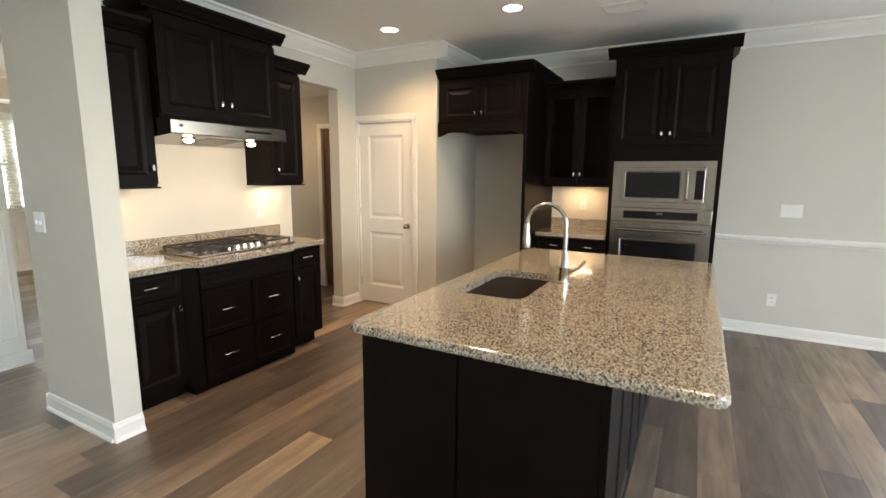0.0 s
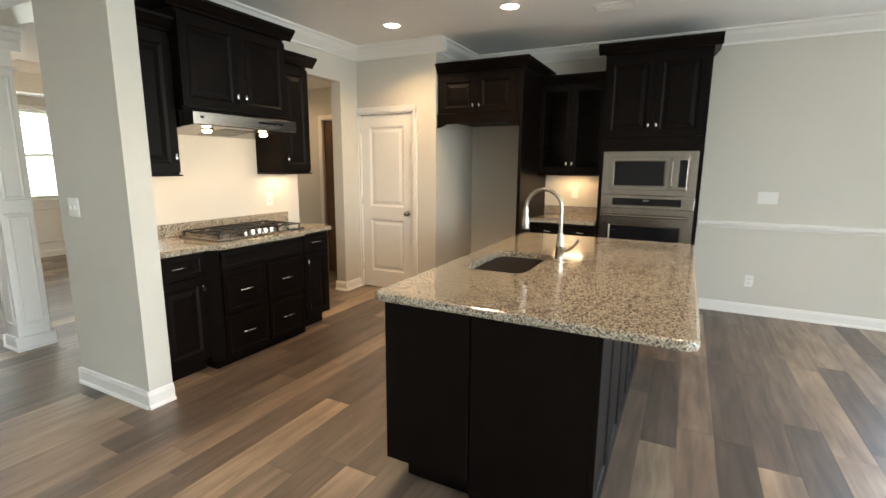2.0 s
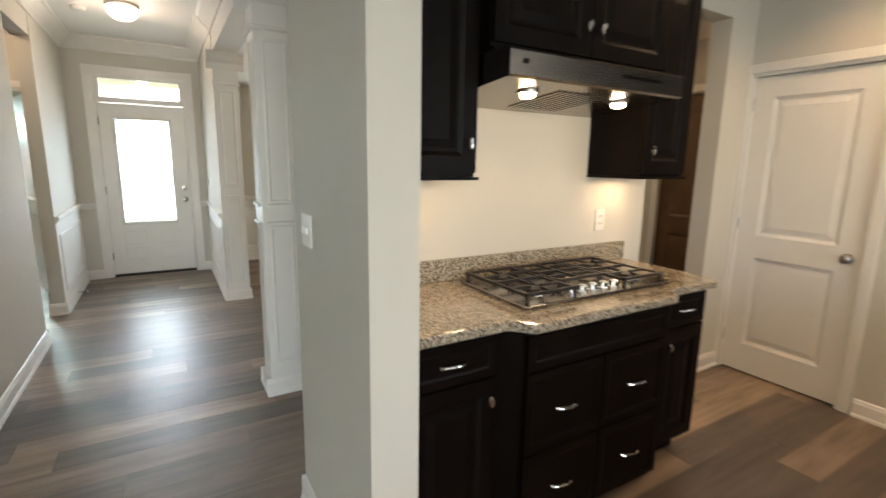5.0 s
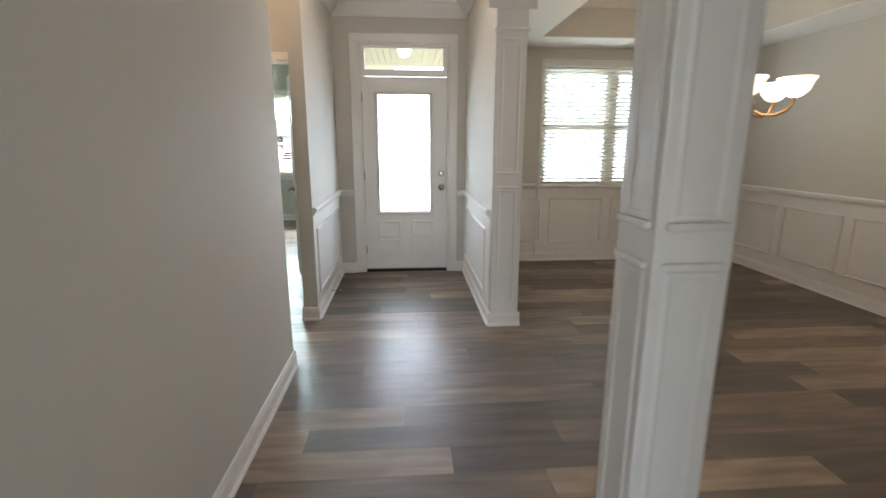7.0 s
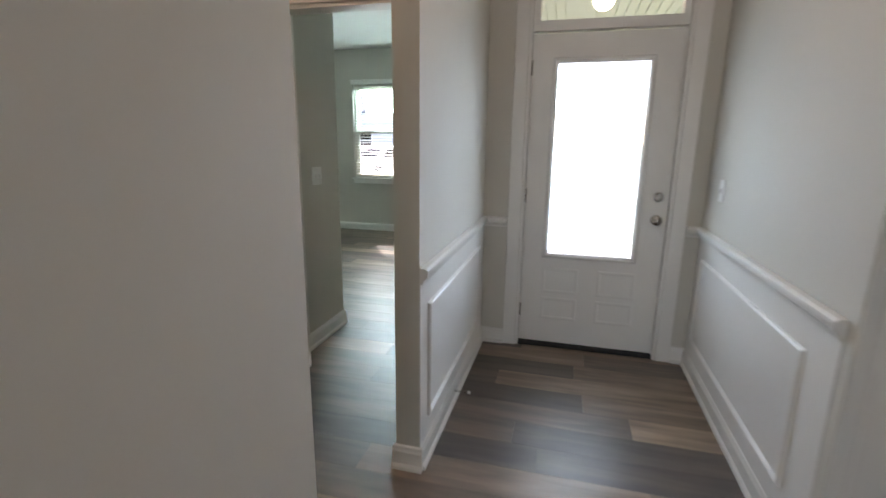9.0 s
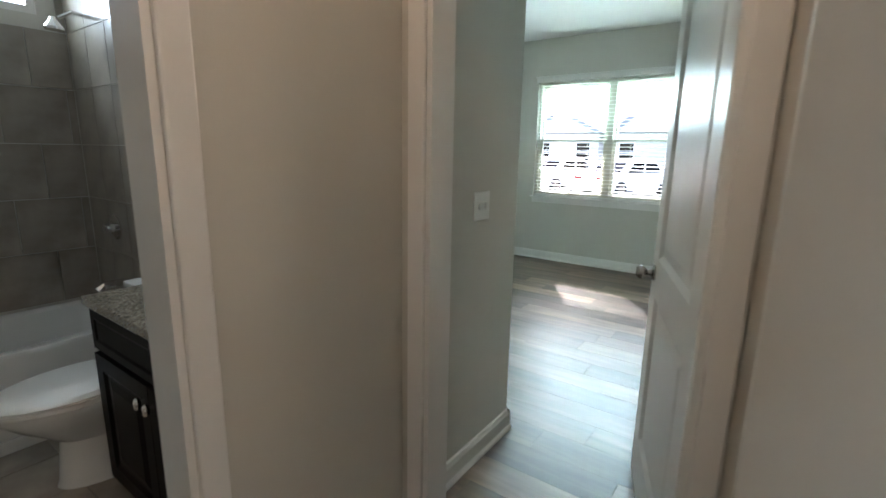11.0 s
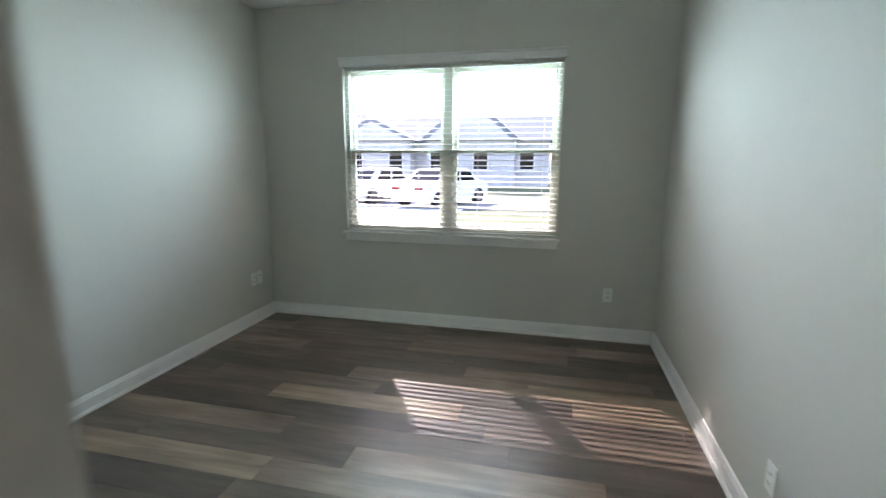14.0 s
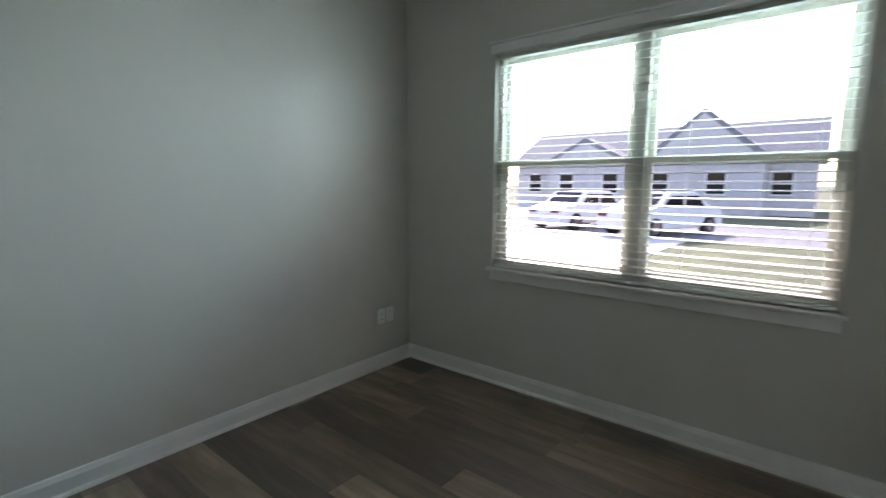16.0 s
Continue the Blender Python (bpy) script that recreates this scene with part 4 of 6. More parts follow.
def sink():
    s = thing("kitchen_sink", "undermounted stainless steel sink bowl in the island", "sink", ((SINK[0] + SINK[2]) / 2, (SINK[1] + SINK[3]) / 2, 0.65))
    bm = bmesh.new()
    rings = []
    for z, i, r in ((0.868, -0.012, 0.08), (0.866, -0.004, 0.075), (0.85, 0.0, 0.07), (0.69, 0.012, 0.06), (0.67, 0.035, 0.05), (0.662, 0.15, 0.02)):
        rings.append([bm.verts.new((x, y, z)) for x, y in rounded(SINK[0] + i, SINK[1] + i, SINK[2] - i, SINK[3] - i, r)])
    for a, b in zip(rings, rings[1:]):
        for i in range(len(a)):
            bm.faces.new((a[i], a[(i + 1) % len(a)], b[(i + 1) % len(a)], b[i]))
    bm.faces.new(rings[-1])
    bmesh.ops.recalc_face_normals(bm, faces=bm.faces)
    bmesh.ops.reverse_faces(bm, faces=bm.faces)
    part("bowl", bm, SATIN, s, "", True)
    part("drain", lathe(bmesh.new(), (2.37, -2.365, 0.662), [(0.045, 0), (0.045, 0.004), (0.03, 0.006), (0.001, 0.003)], 20), SATIN, s)


def faucet():
    fx, fy = 2.5, -2.62
    f = thing("kitchen_faucet", "brushed nickel gooseneck pull-down kitchen faucet", "faucet", (fx, fy, 0.91))
    part("base", lathe(bmesh.new(), (fx, fy, 0.909), [(0.032, 0), (0.032, 0.008), (0.026, 0.014), (0.024, 0.08), (0.027, 0.085), (0.027, 0.095), (0.021, 0.105), (0.018, 0.16), (0.014, 0.17)], 24), SATIN, f, "", True)
    pts = [(fx, fy, 1.06), (fx, fy, 1.2)]
    for k in range(13):
        a = math.pi * k / 12 * 1.02
        pts.append((fx, fy + 0.105 - 0.105 * math.cos(a), 1.22 + 0.105 * math.sin(a)))
    part("neck", tube(bmesh.new(), pts, 0.0115, 14), SATIN, f, "", True)
    part("spray_head", lathe(bmesh.new(), (fx, fy + 0.212, 1.085), [(0.021, 0), (0.023, 0.01), (0.022, 0.05), (0.016, 0.09), (0.018, 0.1), (0.014, 0.13)], 20), SATIN, f, "", True)
    part("lever", tube(bmesh.new(), [(fx, fy - 0.02, 0.975), (fx, fy - 0.05, 0.985), (fx, fy - 0.075, 1.0), (fx, fy - 0.105, 1.04)], [0.013, 0.011, 0.008, 0.009], 12), SATIN, f, "", True)


sink()
faucet()


def base_run():
    """Three base units below the cooktop; the middle one steps forward with canted sides."""
    W, zt = 0.2, 0.868
    a = thing("base_cabinet", "dark espresso base cabinet with a drawer over a door", "base cabinet", (1.7, 0, 0), "cabinets below the cooktop")
    part("body", boxes((1.454, -0.33, 0.1, 1.84, W, zt), (1.454, -0.27, 0.0, 1.84, W, 0.099)), DARK, a)
    drawer_front(a, "-y", 1.472, -0.33, 0.705, 0.36, 0.15)
    d = cab_door(a, "-y", 1.472, -0.33, 0.115, 0.36, 0.58)
    cab_knob(facing("-y", 1.512 + 0.285, -0.35, 0.62), d)
    b = thing("base_cabinet", "dark espresso drawer cabinet stepped forward under the cooktop", "base cabinet", (2.3, 0, 0), "cabinets below the cooktop")
    loop = [(1.842, W), (1.842, -0.335), (1.9, -0.405), (2.7, -0.405), (2.758, -0.335), (2.758, W)]
    part("body", outline_slab(bmesh.new(), loop, 0.06, zt, None, 0.002), DARK, b)
    part("toe_kick", box(bmesh.new(), 1.86, -0.36, 0, 2.74, W, 0.059), DARK, b)
    part("false_front", panelled(facing("-y", 1.91, -0.405, 0.72), 0.78, 0.13, 0.018, [(0.03, 0.75, 0.03, 0.1)], 0.004, 0.01), DARK, b)
    for u in (1.91, 2.305):
        for z, h in ((0.4, 0.31), (0.08, 0.31)):
            drawer_front(b, "-y", u, -0.405, z, 0.385, h)
    c = thing("base_cabinet", "narrow dark espresso base cabinet at the counter end", "base cabinet", (2.93, 0, 0), "cabinets below the cooktop")
    part("body", boxes((2.76, -0.33, 0.1, 3.09, W, zt), (2.76, -0.27, 0.0, 3.06, W, 0.099)), DARK, c)
    part("end_panel", panelled(facing("+x", 3.09, -0.33, 0.1), 0.53, zt - 0.1, 0.012, [(0.06, 0.47, 0.07, zt - 0.17)], 0.006, 0.015), DARK, c)
    drawer_front(c, "-y", 2.775, -0.33, 0.705, 0.305, 0.15)
    d = cab_door(c, "-y", 2.775, -0.33, 0.115, 0.305, 0.58)
    cab_knob(facing("-y", 2.775 + 0.03, -0.35, 0.62), d)
    loop = [(3.13, W - 0.003), (1.454, W - 0.003), (1.454, -0.385), (1.85, -0.385), (1.91, -0.455), (2.69, -0.455), (2.75, -0.385), (3.1, -0.385), (3.13, -0.355)]
    t = thing("countertop", "speckled beige granite countertop with a low backsplash", "countertop", (2.3, 0, 0.87))
    part("slab", outline_slab(bmesh.new(), loop, 0.87, 0.91, None, 0.01), GRANITE, t)
    part("backsplash", box(bmesh.new(), 1.453, W - 0.024, 0.911, 3.13, W - 0.002, 1.01, bevel=0.003), GRANITE, t)


base_run()


def cooktop():
    x0, y0, x1, y1, z = 1.97, -0.33, 2.83, 0.13, 0.911
    c = thing("gas_cooktop", "stainless steel gas cooktop with black cast-iron grates", "cooktop", ((x0 + x1) / 2, (y0 + y1) / 2, z))
    part("tray", outline_slab(bmesh.new(), rounded(x0, y0, x1, y1, 0.02, 3), z, z + 0.014, None, 0.005), STEEL, c)
    spots = [(x0 + 0.15, y0 + 0.13, 0.04), (x0 + 0.15, y1 - 0.11, 0.045), (x1 - 0.15, y1 - 0.11, 0.035), (x1 - 0.15, y0 + 0.13, 0.045), ((x0 + x1) / 2, y1 - 0.16, 0.055)]
    for bx, by, r in spots:
        bn = part("burner", lathe(bmesh.new(), (bx, by, z + 0.014), [(r * 1.2, 0), (r * 1.15, 0.006), (r, 0.01), (r, 0.016), (0.001, 0.016)], 20), SATIN, c)
        part("cap", lathe(bmesh.new(), (bx, by, z + 0.03), [(r * 0.85, 0), (r * 0.9, 0.004), (r * 0.8, 0.009), (0.001, 0.01)], 20), IRON, bn, "black burner cap")
    t = 0.012
    for gx0, gx1, gy0, gy1 in ((x0 + 0.03, x0 + 0.29, y0 + 0.03, y1 - 0.02), (x0 + 0.3, x1 - 0.3, y0 + 0.14, y1 - 0.02), (x1 - 0.29, x1 - 0.03, y0 + 0.03, y1 - 0.02)):
        bm = bmesh.new()
        zz = z + 0.04
        my, mx = (gy0 + gy1) / 2, (gx0 + gx1) / 2
        bars = [(gx0, gy0, gx1, gy0 + t), (gx0, gy1 - t, gx1, gy1), (gx0, gy0, gx0 + t, gy1), (gx1 - t, gy0, gx1, gy1), (gx0, my - t / 2, gx1, my + t / 2)]
        for q in ((gy0 + my) / 2, (gy1 + my) / 2):
            bars += [(gx0, q - t / 2, mx - 0.03, q + t / 2), (mx + 0.03, q - t / 2, gx1, q + t / 2)]
        bars += [(mx - t / 2, gy0, mx + t / 2, gy0 + 0.07), (mx - t / 2, my - 0.07, mx + t / 2, my + 0.07), (mx - t / 2, gy1 - 0.07, mx + t / 2, gy1)]
        for k, (a, b, p, q) in enumerate(bars):
            box(bm, a, b, zz - 0.001 * (k % 3), p, q, zz + t - 0.0015 * (k % 4))
        for a in (gx0 + 0.001, gx1 - t - 0.001):
            for b in (gy0 + 0.001, gy1 - t - 0.001):
                box(bm, a, b, z + 0.013, a + t, b + t, zz + 0.002)
        part("grate", bm, IRON, c, "black cast-iron grate")
    for i in range(5):
        k = lathe(bmesh.new(), ((x0 + x1) / 2 - 0.05 + (i - 1.5) * 0.062, y0 + 0.06, z + 0.014), [(0.024, 0), (0.024, 0.004), (0.019, 0.006), (0.017, 0.026), (0.012, 0.03), (0.001, 0.03)], 18)
        part("control_knob", k, CHROME, c, "round polished knob", True)


cooktop()


def upper(name, label, x0, x1, yf, z0, z1, doors, group="", sides="", crown=True, knob_low=True):
    W = 0.2
    c = thing(name, label, "wall cabinet", ((x0 + x1) / 2, W, z0), group)
    part("body", box(bmesh.new(), x0, yf, z0, x1, W - 0.001, z1), DARK, c)
    w = (x1 - x0 - 0.008 - 0.004 * (doors - 1)) / doors
    for i in range(doors):
        a = x0 + 0.004 + i * (w + 0.004)
        d = cab_door(c, "-y", a, yf, z0 + 0.015, w, z1 - z0 - 0.04)
        u = (w - 0.035) if (doors == 1 and name == "wall_cabinet" and x0 < 2) or (doors == 2 and i == 0) else 0.035
        cab_knob(facing("-y", a + u, yf - 0.02, z0 + 0.12), d)
    part("light_rail", box(bmesh.new(), x0 - 0.004, yf - 0.024, z0 - 0.012, x1 + 0.008, W - 0.002, z0 - 0.001), DARK, c)
    if crown:
        cab_crown(c, x0, yf - 0.02, x1, W - 0.001, z1, "-y", 0.085, sides)
    return c


upper("wall_cabinet", "narrow dark espresso wall cabinet beside the range hood", 1.453, 1.87, -0.115, 1.385, 2.31, 1)
upper("wall_cabinet", "narrow dark espresso wall cabinet beside the passage", 2.81, 3.14, -0.115, 1.385, 2.31, 1, sides="r")
upper("wall_cabinet", "wide dark espresso cabinet raised over the range hood", 1.873, 2.807, -0.19, 1.83, 2.46, 2, sides="lr")


def hood():
    x0, x1, y0, y1, z0, z1 = 1.876, 2.804, -0.3, 0.195, 1.675, 1.815
    h = thing("range_hood", "stainless steel under-cabinet range hood with two lit bulbs", "range hood", ((x0 + x1) / 2, y1, z0))
    bm = bmesh.new()
    prof = [(y1, z0), (y1, z1), (y0 + 0.02, z1), (y0, z1 - 0.012), (y0, z0 + 0.05), (y0 + 0.012, z0 + 0.043)]
    a = [bm.verts.new((x0, y, z)) for y, z in prof]
    b = [bm.verts.new((x1, y, z)) for y, z in prof]
    for i in range(len(prof)):
        bm.faces.new((a[i], a[(i + 1) % len(prof)], b[(i + 1) % len(prof)], b[i]))
    bm.faces.new(a[::-1])
    bm.faces.new(b)
    bmesh.ops.recalc_face_normals(bm, faces=bm.faces)
    part("canopy", bm, STEEL, h)
    part("control_strip", box(bmesh.new(), 2.42, y0 - 0.002, z0 + 0.09, 2.66, y0 + 0.001, z0 + 0.104, bevel=0.001), BLACKGLASS, h, "black slider strip")
    part("badge", box(bmesh.new(), 1.93, y0 - 0.002, z0 + 0.088, 1.955, y0 + 0.001, z0 + 0.104), BLACKGLASS, h, "small dark badge")
    for i in range(10):
        bm = box(bmesh.new(), 2.2 + i * 0.03, -0.2, -0.005, 2.212 + i * 0.03, 0.12, -0.0005)
        for v in bm.verts:
            v.co.z += z0 + 0.043 * (y1 - v.co.y) / (y1 - y0 - 0.012)
        part("filter_bar", bm, SATIN, h)
    for hx in (2.09, 2.6):
        s = part("lamp_socket", lathe(bmesh.new(), (hx, -0.14, z0 + 0.022), [(0.044, 0), (0.044, 0.012), (0.001, 0.0125)], 20), STEEL, h)
        part("bulb", lathe(bmesh.new(), (hx, -0.14, z0 + 0.014), [(0.002, -0.012), (0.02, -0.008), (0.03, 0.0), (0.026, 0.012), (0.012, 0.02), (0.001, 0.022)], 16), BULB, s, "lit warm bulb", True).visible_shadow = False


hood()


# ---- fridge wall and ovens ----
def fridge_wall():
    xf = 4.3
    f = thing("fridge_cabinet", "dark espresso cabinet bridging the empty fridge niche", "wall cabinet", (xf, -1.3, 1.85))
    y1, y0 = -0.84, -1.74
    part("body", box(bmesh.new(), xf + 0.02, y0, 1.93, KB - 0.001, y1, 2.4), DARK, f)
    for i, a in enumerate((y1 - 0.035, (y0 + y1) / 2 - 0.002)):
        d = cab_door(f, "-x", xf + 0.02, a, 1.99, 0.412, 0.37)
        cab_knob(facing("-x", xf, a - (0.38 if i == 0 else 0.032), 2.06), d)
    bm = bmesh.new()
    n, zs = 16, []
    for k in range(n + 1):
        u = k / n
        edge = min(u, 1 - u)
        zs.append((y1 + (y0 - y1) * u, 1.845 + 0.04 * min(1, max(0, (edge - 0.03) / 0.09))))
    va = [[bm.verts.new((x, y, z)) for y, z in zs] for x in (xf, xf + 0.019)]
    vb = [[bm.verts.new((x, y, 1.985)) for y, z in zs] for x in (xf, xf + 0.019)]
    for k in range(n):
        bm.faces.new((va[0][k], va[0][k + 1], vb[0][k + 1], vb[0][k]))
        bm.faces.new((va[1][k + 1], va[1][k], vb[1][k], vb[1][k + 1]))
        bm.faces.new((va[0][k], va[1][k], va[1][k + 1], va[0][k + 1]))
    bm.faces.new((va[0][0], vb[0][0], vb[1][0], va[1][0]))
    bm.faces.new((va[0][n], va[1][n], vb[1][n], vb[0][n]))
    bmesh.ops.recalc_face_normals(bm, faces=bm.faces)
    part("valance", bm, DARK, f)
    cab_crown(f, xf, y0 - 0.035, KB - 0.001, y1, 2.401, "-x", 0.085, "r")
    s = solid("fridge_side_panel", box(bmesh.new(), xf + 0.005, -1.775, 0, KB - 0.001, -1.742, 2.4, bevel=0.002), DARK, "tall dark espresso panel beside the fridge niche", "cabinet panel")
    # glass-fronted cabinet
    g = thing("glass_cabinet", "dark espresso wall cabinet with glass doors and glass shelves", "wall cabinet", (4.92, -2.1, 1.37))
    gx, gy1, gy0, z0, z1 = 4.9, -1.778, -2.458, 1.375, 2.3
    part("body", boxes((gx, gy1 - 0.018, z0, KB - 0.001, gy1, z1), (gx, gy0, z0, KB - 0.001, gy0 + 0.018, z1), (gx, gy0 + 0.018, z0, KB - 0.001, gy1 - 0.018, z0 + 0.018), (gx, gy0 + 0.018, z1 - 0.018, KB - 0.001, gy1 - 0.018, z1), (KB - 0.012, gy0 + 0.018, z0 + 0.018, KB - 0.001, gy1 - 0.018, z1 - 0.018)), DARK, g)
    for z in (1.66, 1.95):
        part("shelf", box(bmesh.new(), gx + 0.03, gy0 + 0.02, z, KB - 0.014, gy1 - 0.02, z + 0.006), GLASS, g, "clear glass shelf")
    w = (gy1 - gy0) / 2 - 0.004
    for i in range(2):
        a = gy1 - 0.002 - i * (w + 0.004)
        d = part("door", panelled(facing("-x", gx, a, z0 + 0.015), w, z1 - z0 - 0.03, 0.02, [(0.055, w - 0.055, 0.06, z1 - z0 - 0.09)], pierced=True), DARK, g)
        part("pane", box(bmesh.new(), gx - 0.012, a - w + 0.05, z0 + 0.07, gx - 0.009, a - 0.05, z1 - 0.07), GLASS, d).visible_shadow = False
        cab_knob(facing("-x", gx - 0.02, a - (w - 0.028 if i == 0 else 0.028), z0 + 0.11), d)
    part("light_rail", box(bmesh.new(), gx - 0.024, gy0, z0 - 0.014, KB - 0.002, gy1, z0 - 0.001), DARK, g)
    cab_crown(g, gx - 0.02, gy0, KB - 0.001, gy1, z1, "-x")
    # base below it
    b = thing("base_cabinet", "small dark espresso base cabinet beside the ovens", "base cabinet", (4.7, -2.1, 0))
    part("body", boxes((4.69, gy0, 0.1, KB - 0.001, gy1, 0.868), (4.75, gy0, 0, KB - 0.001, gy1, 0.099)), DARK, b)
    for i in range(2):
        a = gy1 - 0.004 - i * (w + 0.004)
        drawer_front(b, "-x", 4.69, a, 0.705, w, 0.15)
        d = cab_door(b, "-x", 4.69, a, 0.115, w, 0.58)
        cab_knob(facing("-x", 4.67, a - (w - 0.03 if i == 0 else 0.03), 0.62), d)
    t = thing("countertop", "short granite countertop with backsplash beside the ovens", "countertop", (4.9, -2.1, 0.87))
    part("slab", box(bmesh.new(), 4.64, gy0 + 0.002, 0.87, KB - 0.001, gy1 - 0.002, 0.91, bevel=0.006), GRANITE, t)
    part("backsplash", box(bmesh.new(), KB - 0.024, gy0 + 0.002, 0.911, KB - 0.002, gy1 - 0.002, 1.01, bevel=0.003), GRANITE, t)
    # oven tower
    xo, o1, o0 = 4.69, -2.462, -3.36
    c = thing("oven_cabinet", "tall dark espresso cabinet housing microwave and oven", "oven cabinet", (xo, -2.9, 0))
    for nm, r in (("side_panel", (xo, o1 - 0.035, 0, KB - 0.001, o1, 2.5)), ("side_panel", (xo, o0, 0, KB - 0.001, o0 + 0.035, 2.5)), ("upper_box", (xo, o0 + 0.035, 1.605, KB - 0.001, o1 - 0.035, 2.5)),
                  ("lower_box", (xo, o0 + 0.035, 0, KB - 0.001, o1 - 0.035, 0.3)), ("back_panel", (KB - 0.05, o0 + 0.035, 0.3, KB - 0.001, o1 - 0.035, 1.605))):
        part(nm, box(bmesh.new(), *r), DARK, c)
    for i in range(2):
        a = o1 - 0.025 - i * 0.426
        d = cab_door(c, "-x", xo, a, 1.74, 0.422, 0.72)
        cab_knob(facing("-x", xo - 0.02, a - (0.39 if i == 0 else 0.032), 1.84), d)
    cab_crown(c, xo - 0.02, o0, KB - 0.001, o1, 2.5, "-x", 0.09, "lr")
    drawer_front(c, "-x", xo, o1 - 0.02, 0.1, 0.858, 0.19)
    y1, y0 = o1 - 0.036, o0 + 0.036
    W = y1 - y0
    # microwave with trim kit
    m = thing("microwave", "built-in stainless steel microwave with dark window", "microwave", (xo, (y0 + y1) / 2, 1.2))
    part("trim_kit", panelled(facing("-x", xo + 0.01, y1, 1.19), W, 0.412, 0.03, [(0.07, W - 0.07, 0.05, 0.36)], pierced=True), STEEL, m)
    part("body", box(bmesh.new(), xo + 0.005, y0 + 0.071, 1.241, xo + 0.4, y1 - 0.071, 1.549), STEEL, m)
    fw = W - 0.15
    dr = part("door", panelled(facing("-x", xo + 0.006, y1 - 0.075, 1.245), fw * 0.77, 0.3, 0.05, [(0.03, fw * 0.77 - 0.03, 0.03, 0.27)], 0.006, 0.008), STEEL, m)
    part("window", box(bmesh.new(), xo - 0.042, y1 - 0.075 - fw * 0.77 + 0.04, 1.285, xo - 0.037, y1 - 0.115, 1.505, bevel=0.002), BLACKGLASS, dr, "dark glass window")
    part("handle", tube(bmesh.new(), [(xo - 0.045, y1 - 0.075 - fw * 0.8, 1.27), (xo - 0.085, y1 - 0.075 - fw * 0.8, 1.285), (xo - 0.085, y1 - 0.075 - fw * 0.8, 1.51), (xo - 0.045, y1 - 0.075 - fw * 0.8, 1.525)], 0.009, 10), STEEL, dr)
    cp = part("control_panel", box(bmesh.new(), xo - 0.044, y0 + 0.078, 1.246, xo + 0.005, y1 - 0.077 - fw * 0.77, 1.544, bevel=0.003), STEEL, m)
    part("keypad", box(bmesh.new(), xo - 0.047, y0 + 0.085, 1.275, xo - 0.0435, y0 + 0.15, 1.52, bevel=0.001), BLACKGLASS, cp, "black touch keypad")
    # wall oven
    v = thing("wall_oven", "built-in stainless steel wall oven with bar handle", "oven", (xo, (y0 + y1) / 2, 0.31))
    part("body", box(bmesh.new(), xo + 0.01, y0 + 0.01, 0.31, xo + 0.5, y1 - 0.01, 1.185), STEEL, v)
    ct = part("control_panel", box(bmesh.new(), xo - 0.025, y0, 1.062, xo + 0.009, y1, 1.186, bevel=0.003), STEEL, v)
    part("display_strip", box(bmesh.new(), xo - 0.029, y0 + 0.11, 1.09, xo - 0.0245, y1 - 0.11, 1.158, bevel=0.001), BLACKGLASS, ct, "black glass control strip")
    part("display", box(bmesh.new(), xo - 0.0305, (y0 + y1) / 2 - 0.025, 1.13, xo - 0.0288, (y0 + y1) / 2 + 0.025, 1.148), DISPLAY, ct, "small dim clock display")
    dr = part("door", panelled(facing("-x", xo + 0.009, y1, 0.33), W, 0.725, 0.04, [(0.09, W - 0.09, 0.12, 0.57)], 0.008, 0.012), STEEL, v)
    part("window", box(bmesh.new(), xo - 0.027, y0 + 0.105, 0.465, xo - 0.0215, y1 - 0.105, 0.885, bevel=0.002), BLACKGLASS, dr, "dark oven window")
    for z in (0.6, 0.72, 0.84):
        part("rack_wire", box(bmesh.new(), xo - 0.0285, y1 - 0.16, z, xo - 0.0265, y1 - 0.12, z + 0.004), SATIN, dr, "thin rack edge behind glass")
    part("handle", tube(bmesh.new(), [(xo - 0.028, y1 - 0.05, 0.985), (xo - 0.075, y1 - 0.055, 0.99), (xo - 0.085, (y0 + y1) / 2, 0.99), (xo - 0.075, y0 + 0.055, 0.99), (xo - 0.028, y0 + 0.05, 0.985)], 0.012, 12), STEEL, dr, "", True)


fridge_wall()

# plates
wall_plate("-x", 1.305, 0.09, 1.19, "switch", 2)
wall_plate("-y", 2.93, 0.2, 1.14, "outlet")
wall_plate("-x", KB, -1.62, 1.2, "outlet")
wall_plate("-x", KB, -2.12, 1.16, "outlet")
wall_plate("-x", KB, -3.95, 1.17, "switch", 3)
wall_plate("-x", KB, -3.88, 0.34, "outlet")
wall_plate("+x", -1.08, 4.9, 1.16, "switch", 2)
wall_plate("-y", -0.475, 8.97, 0.385, "outlet")
wall_plate("+x", -3.53, 8.66, 0.4, "outlet")
wall_plate("+x", -3.53, 8.75, 0.4, "outlet")
wall_plate("-x", -0.1, 6.87, 0.31, "outlet")
wall_plate("-x", 1.35, 4.9, 1.15, "switch")

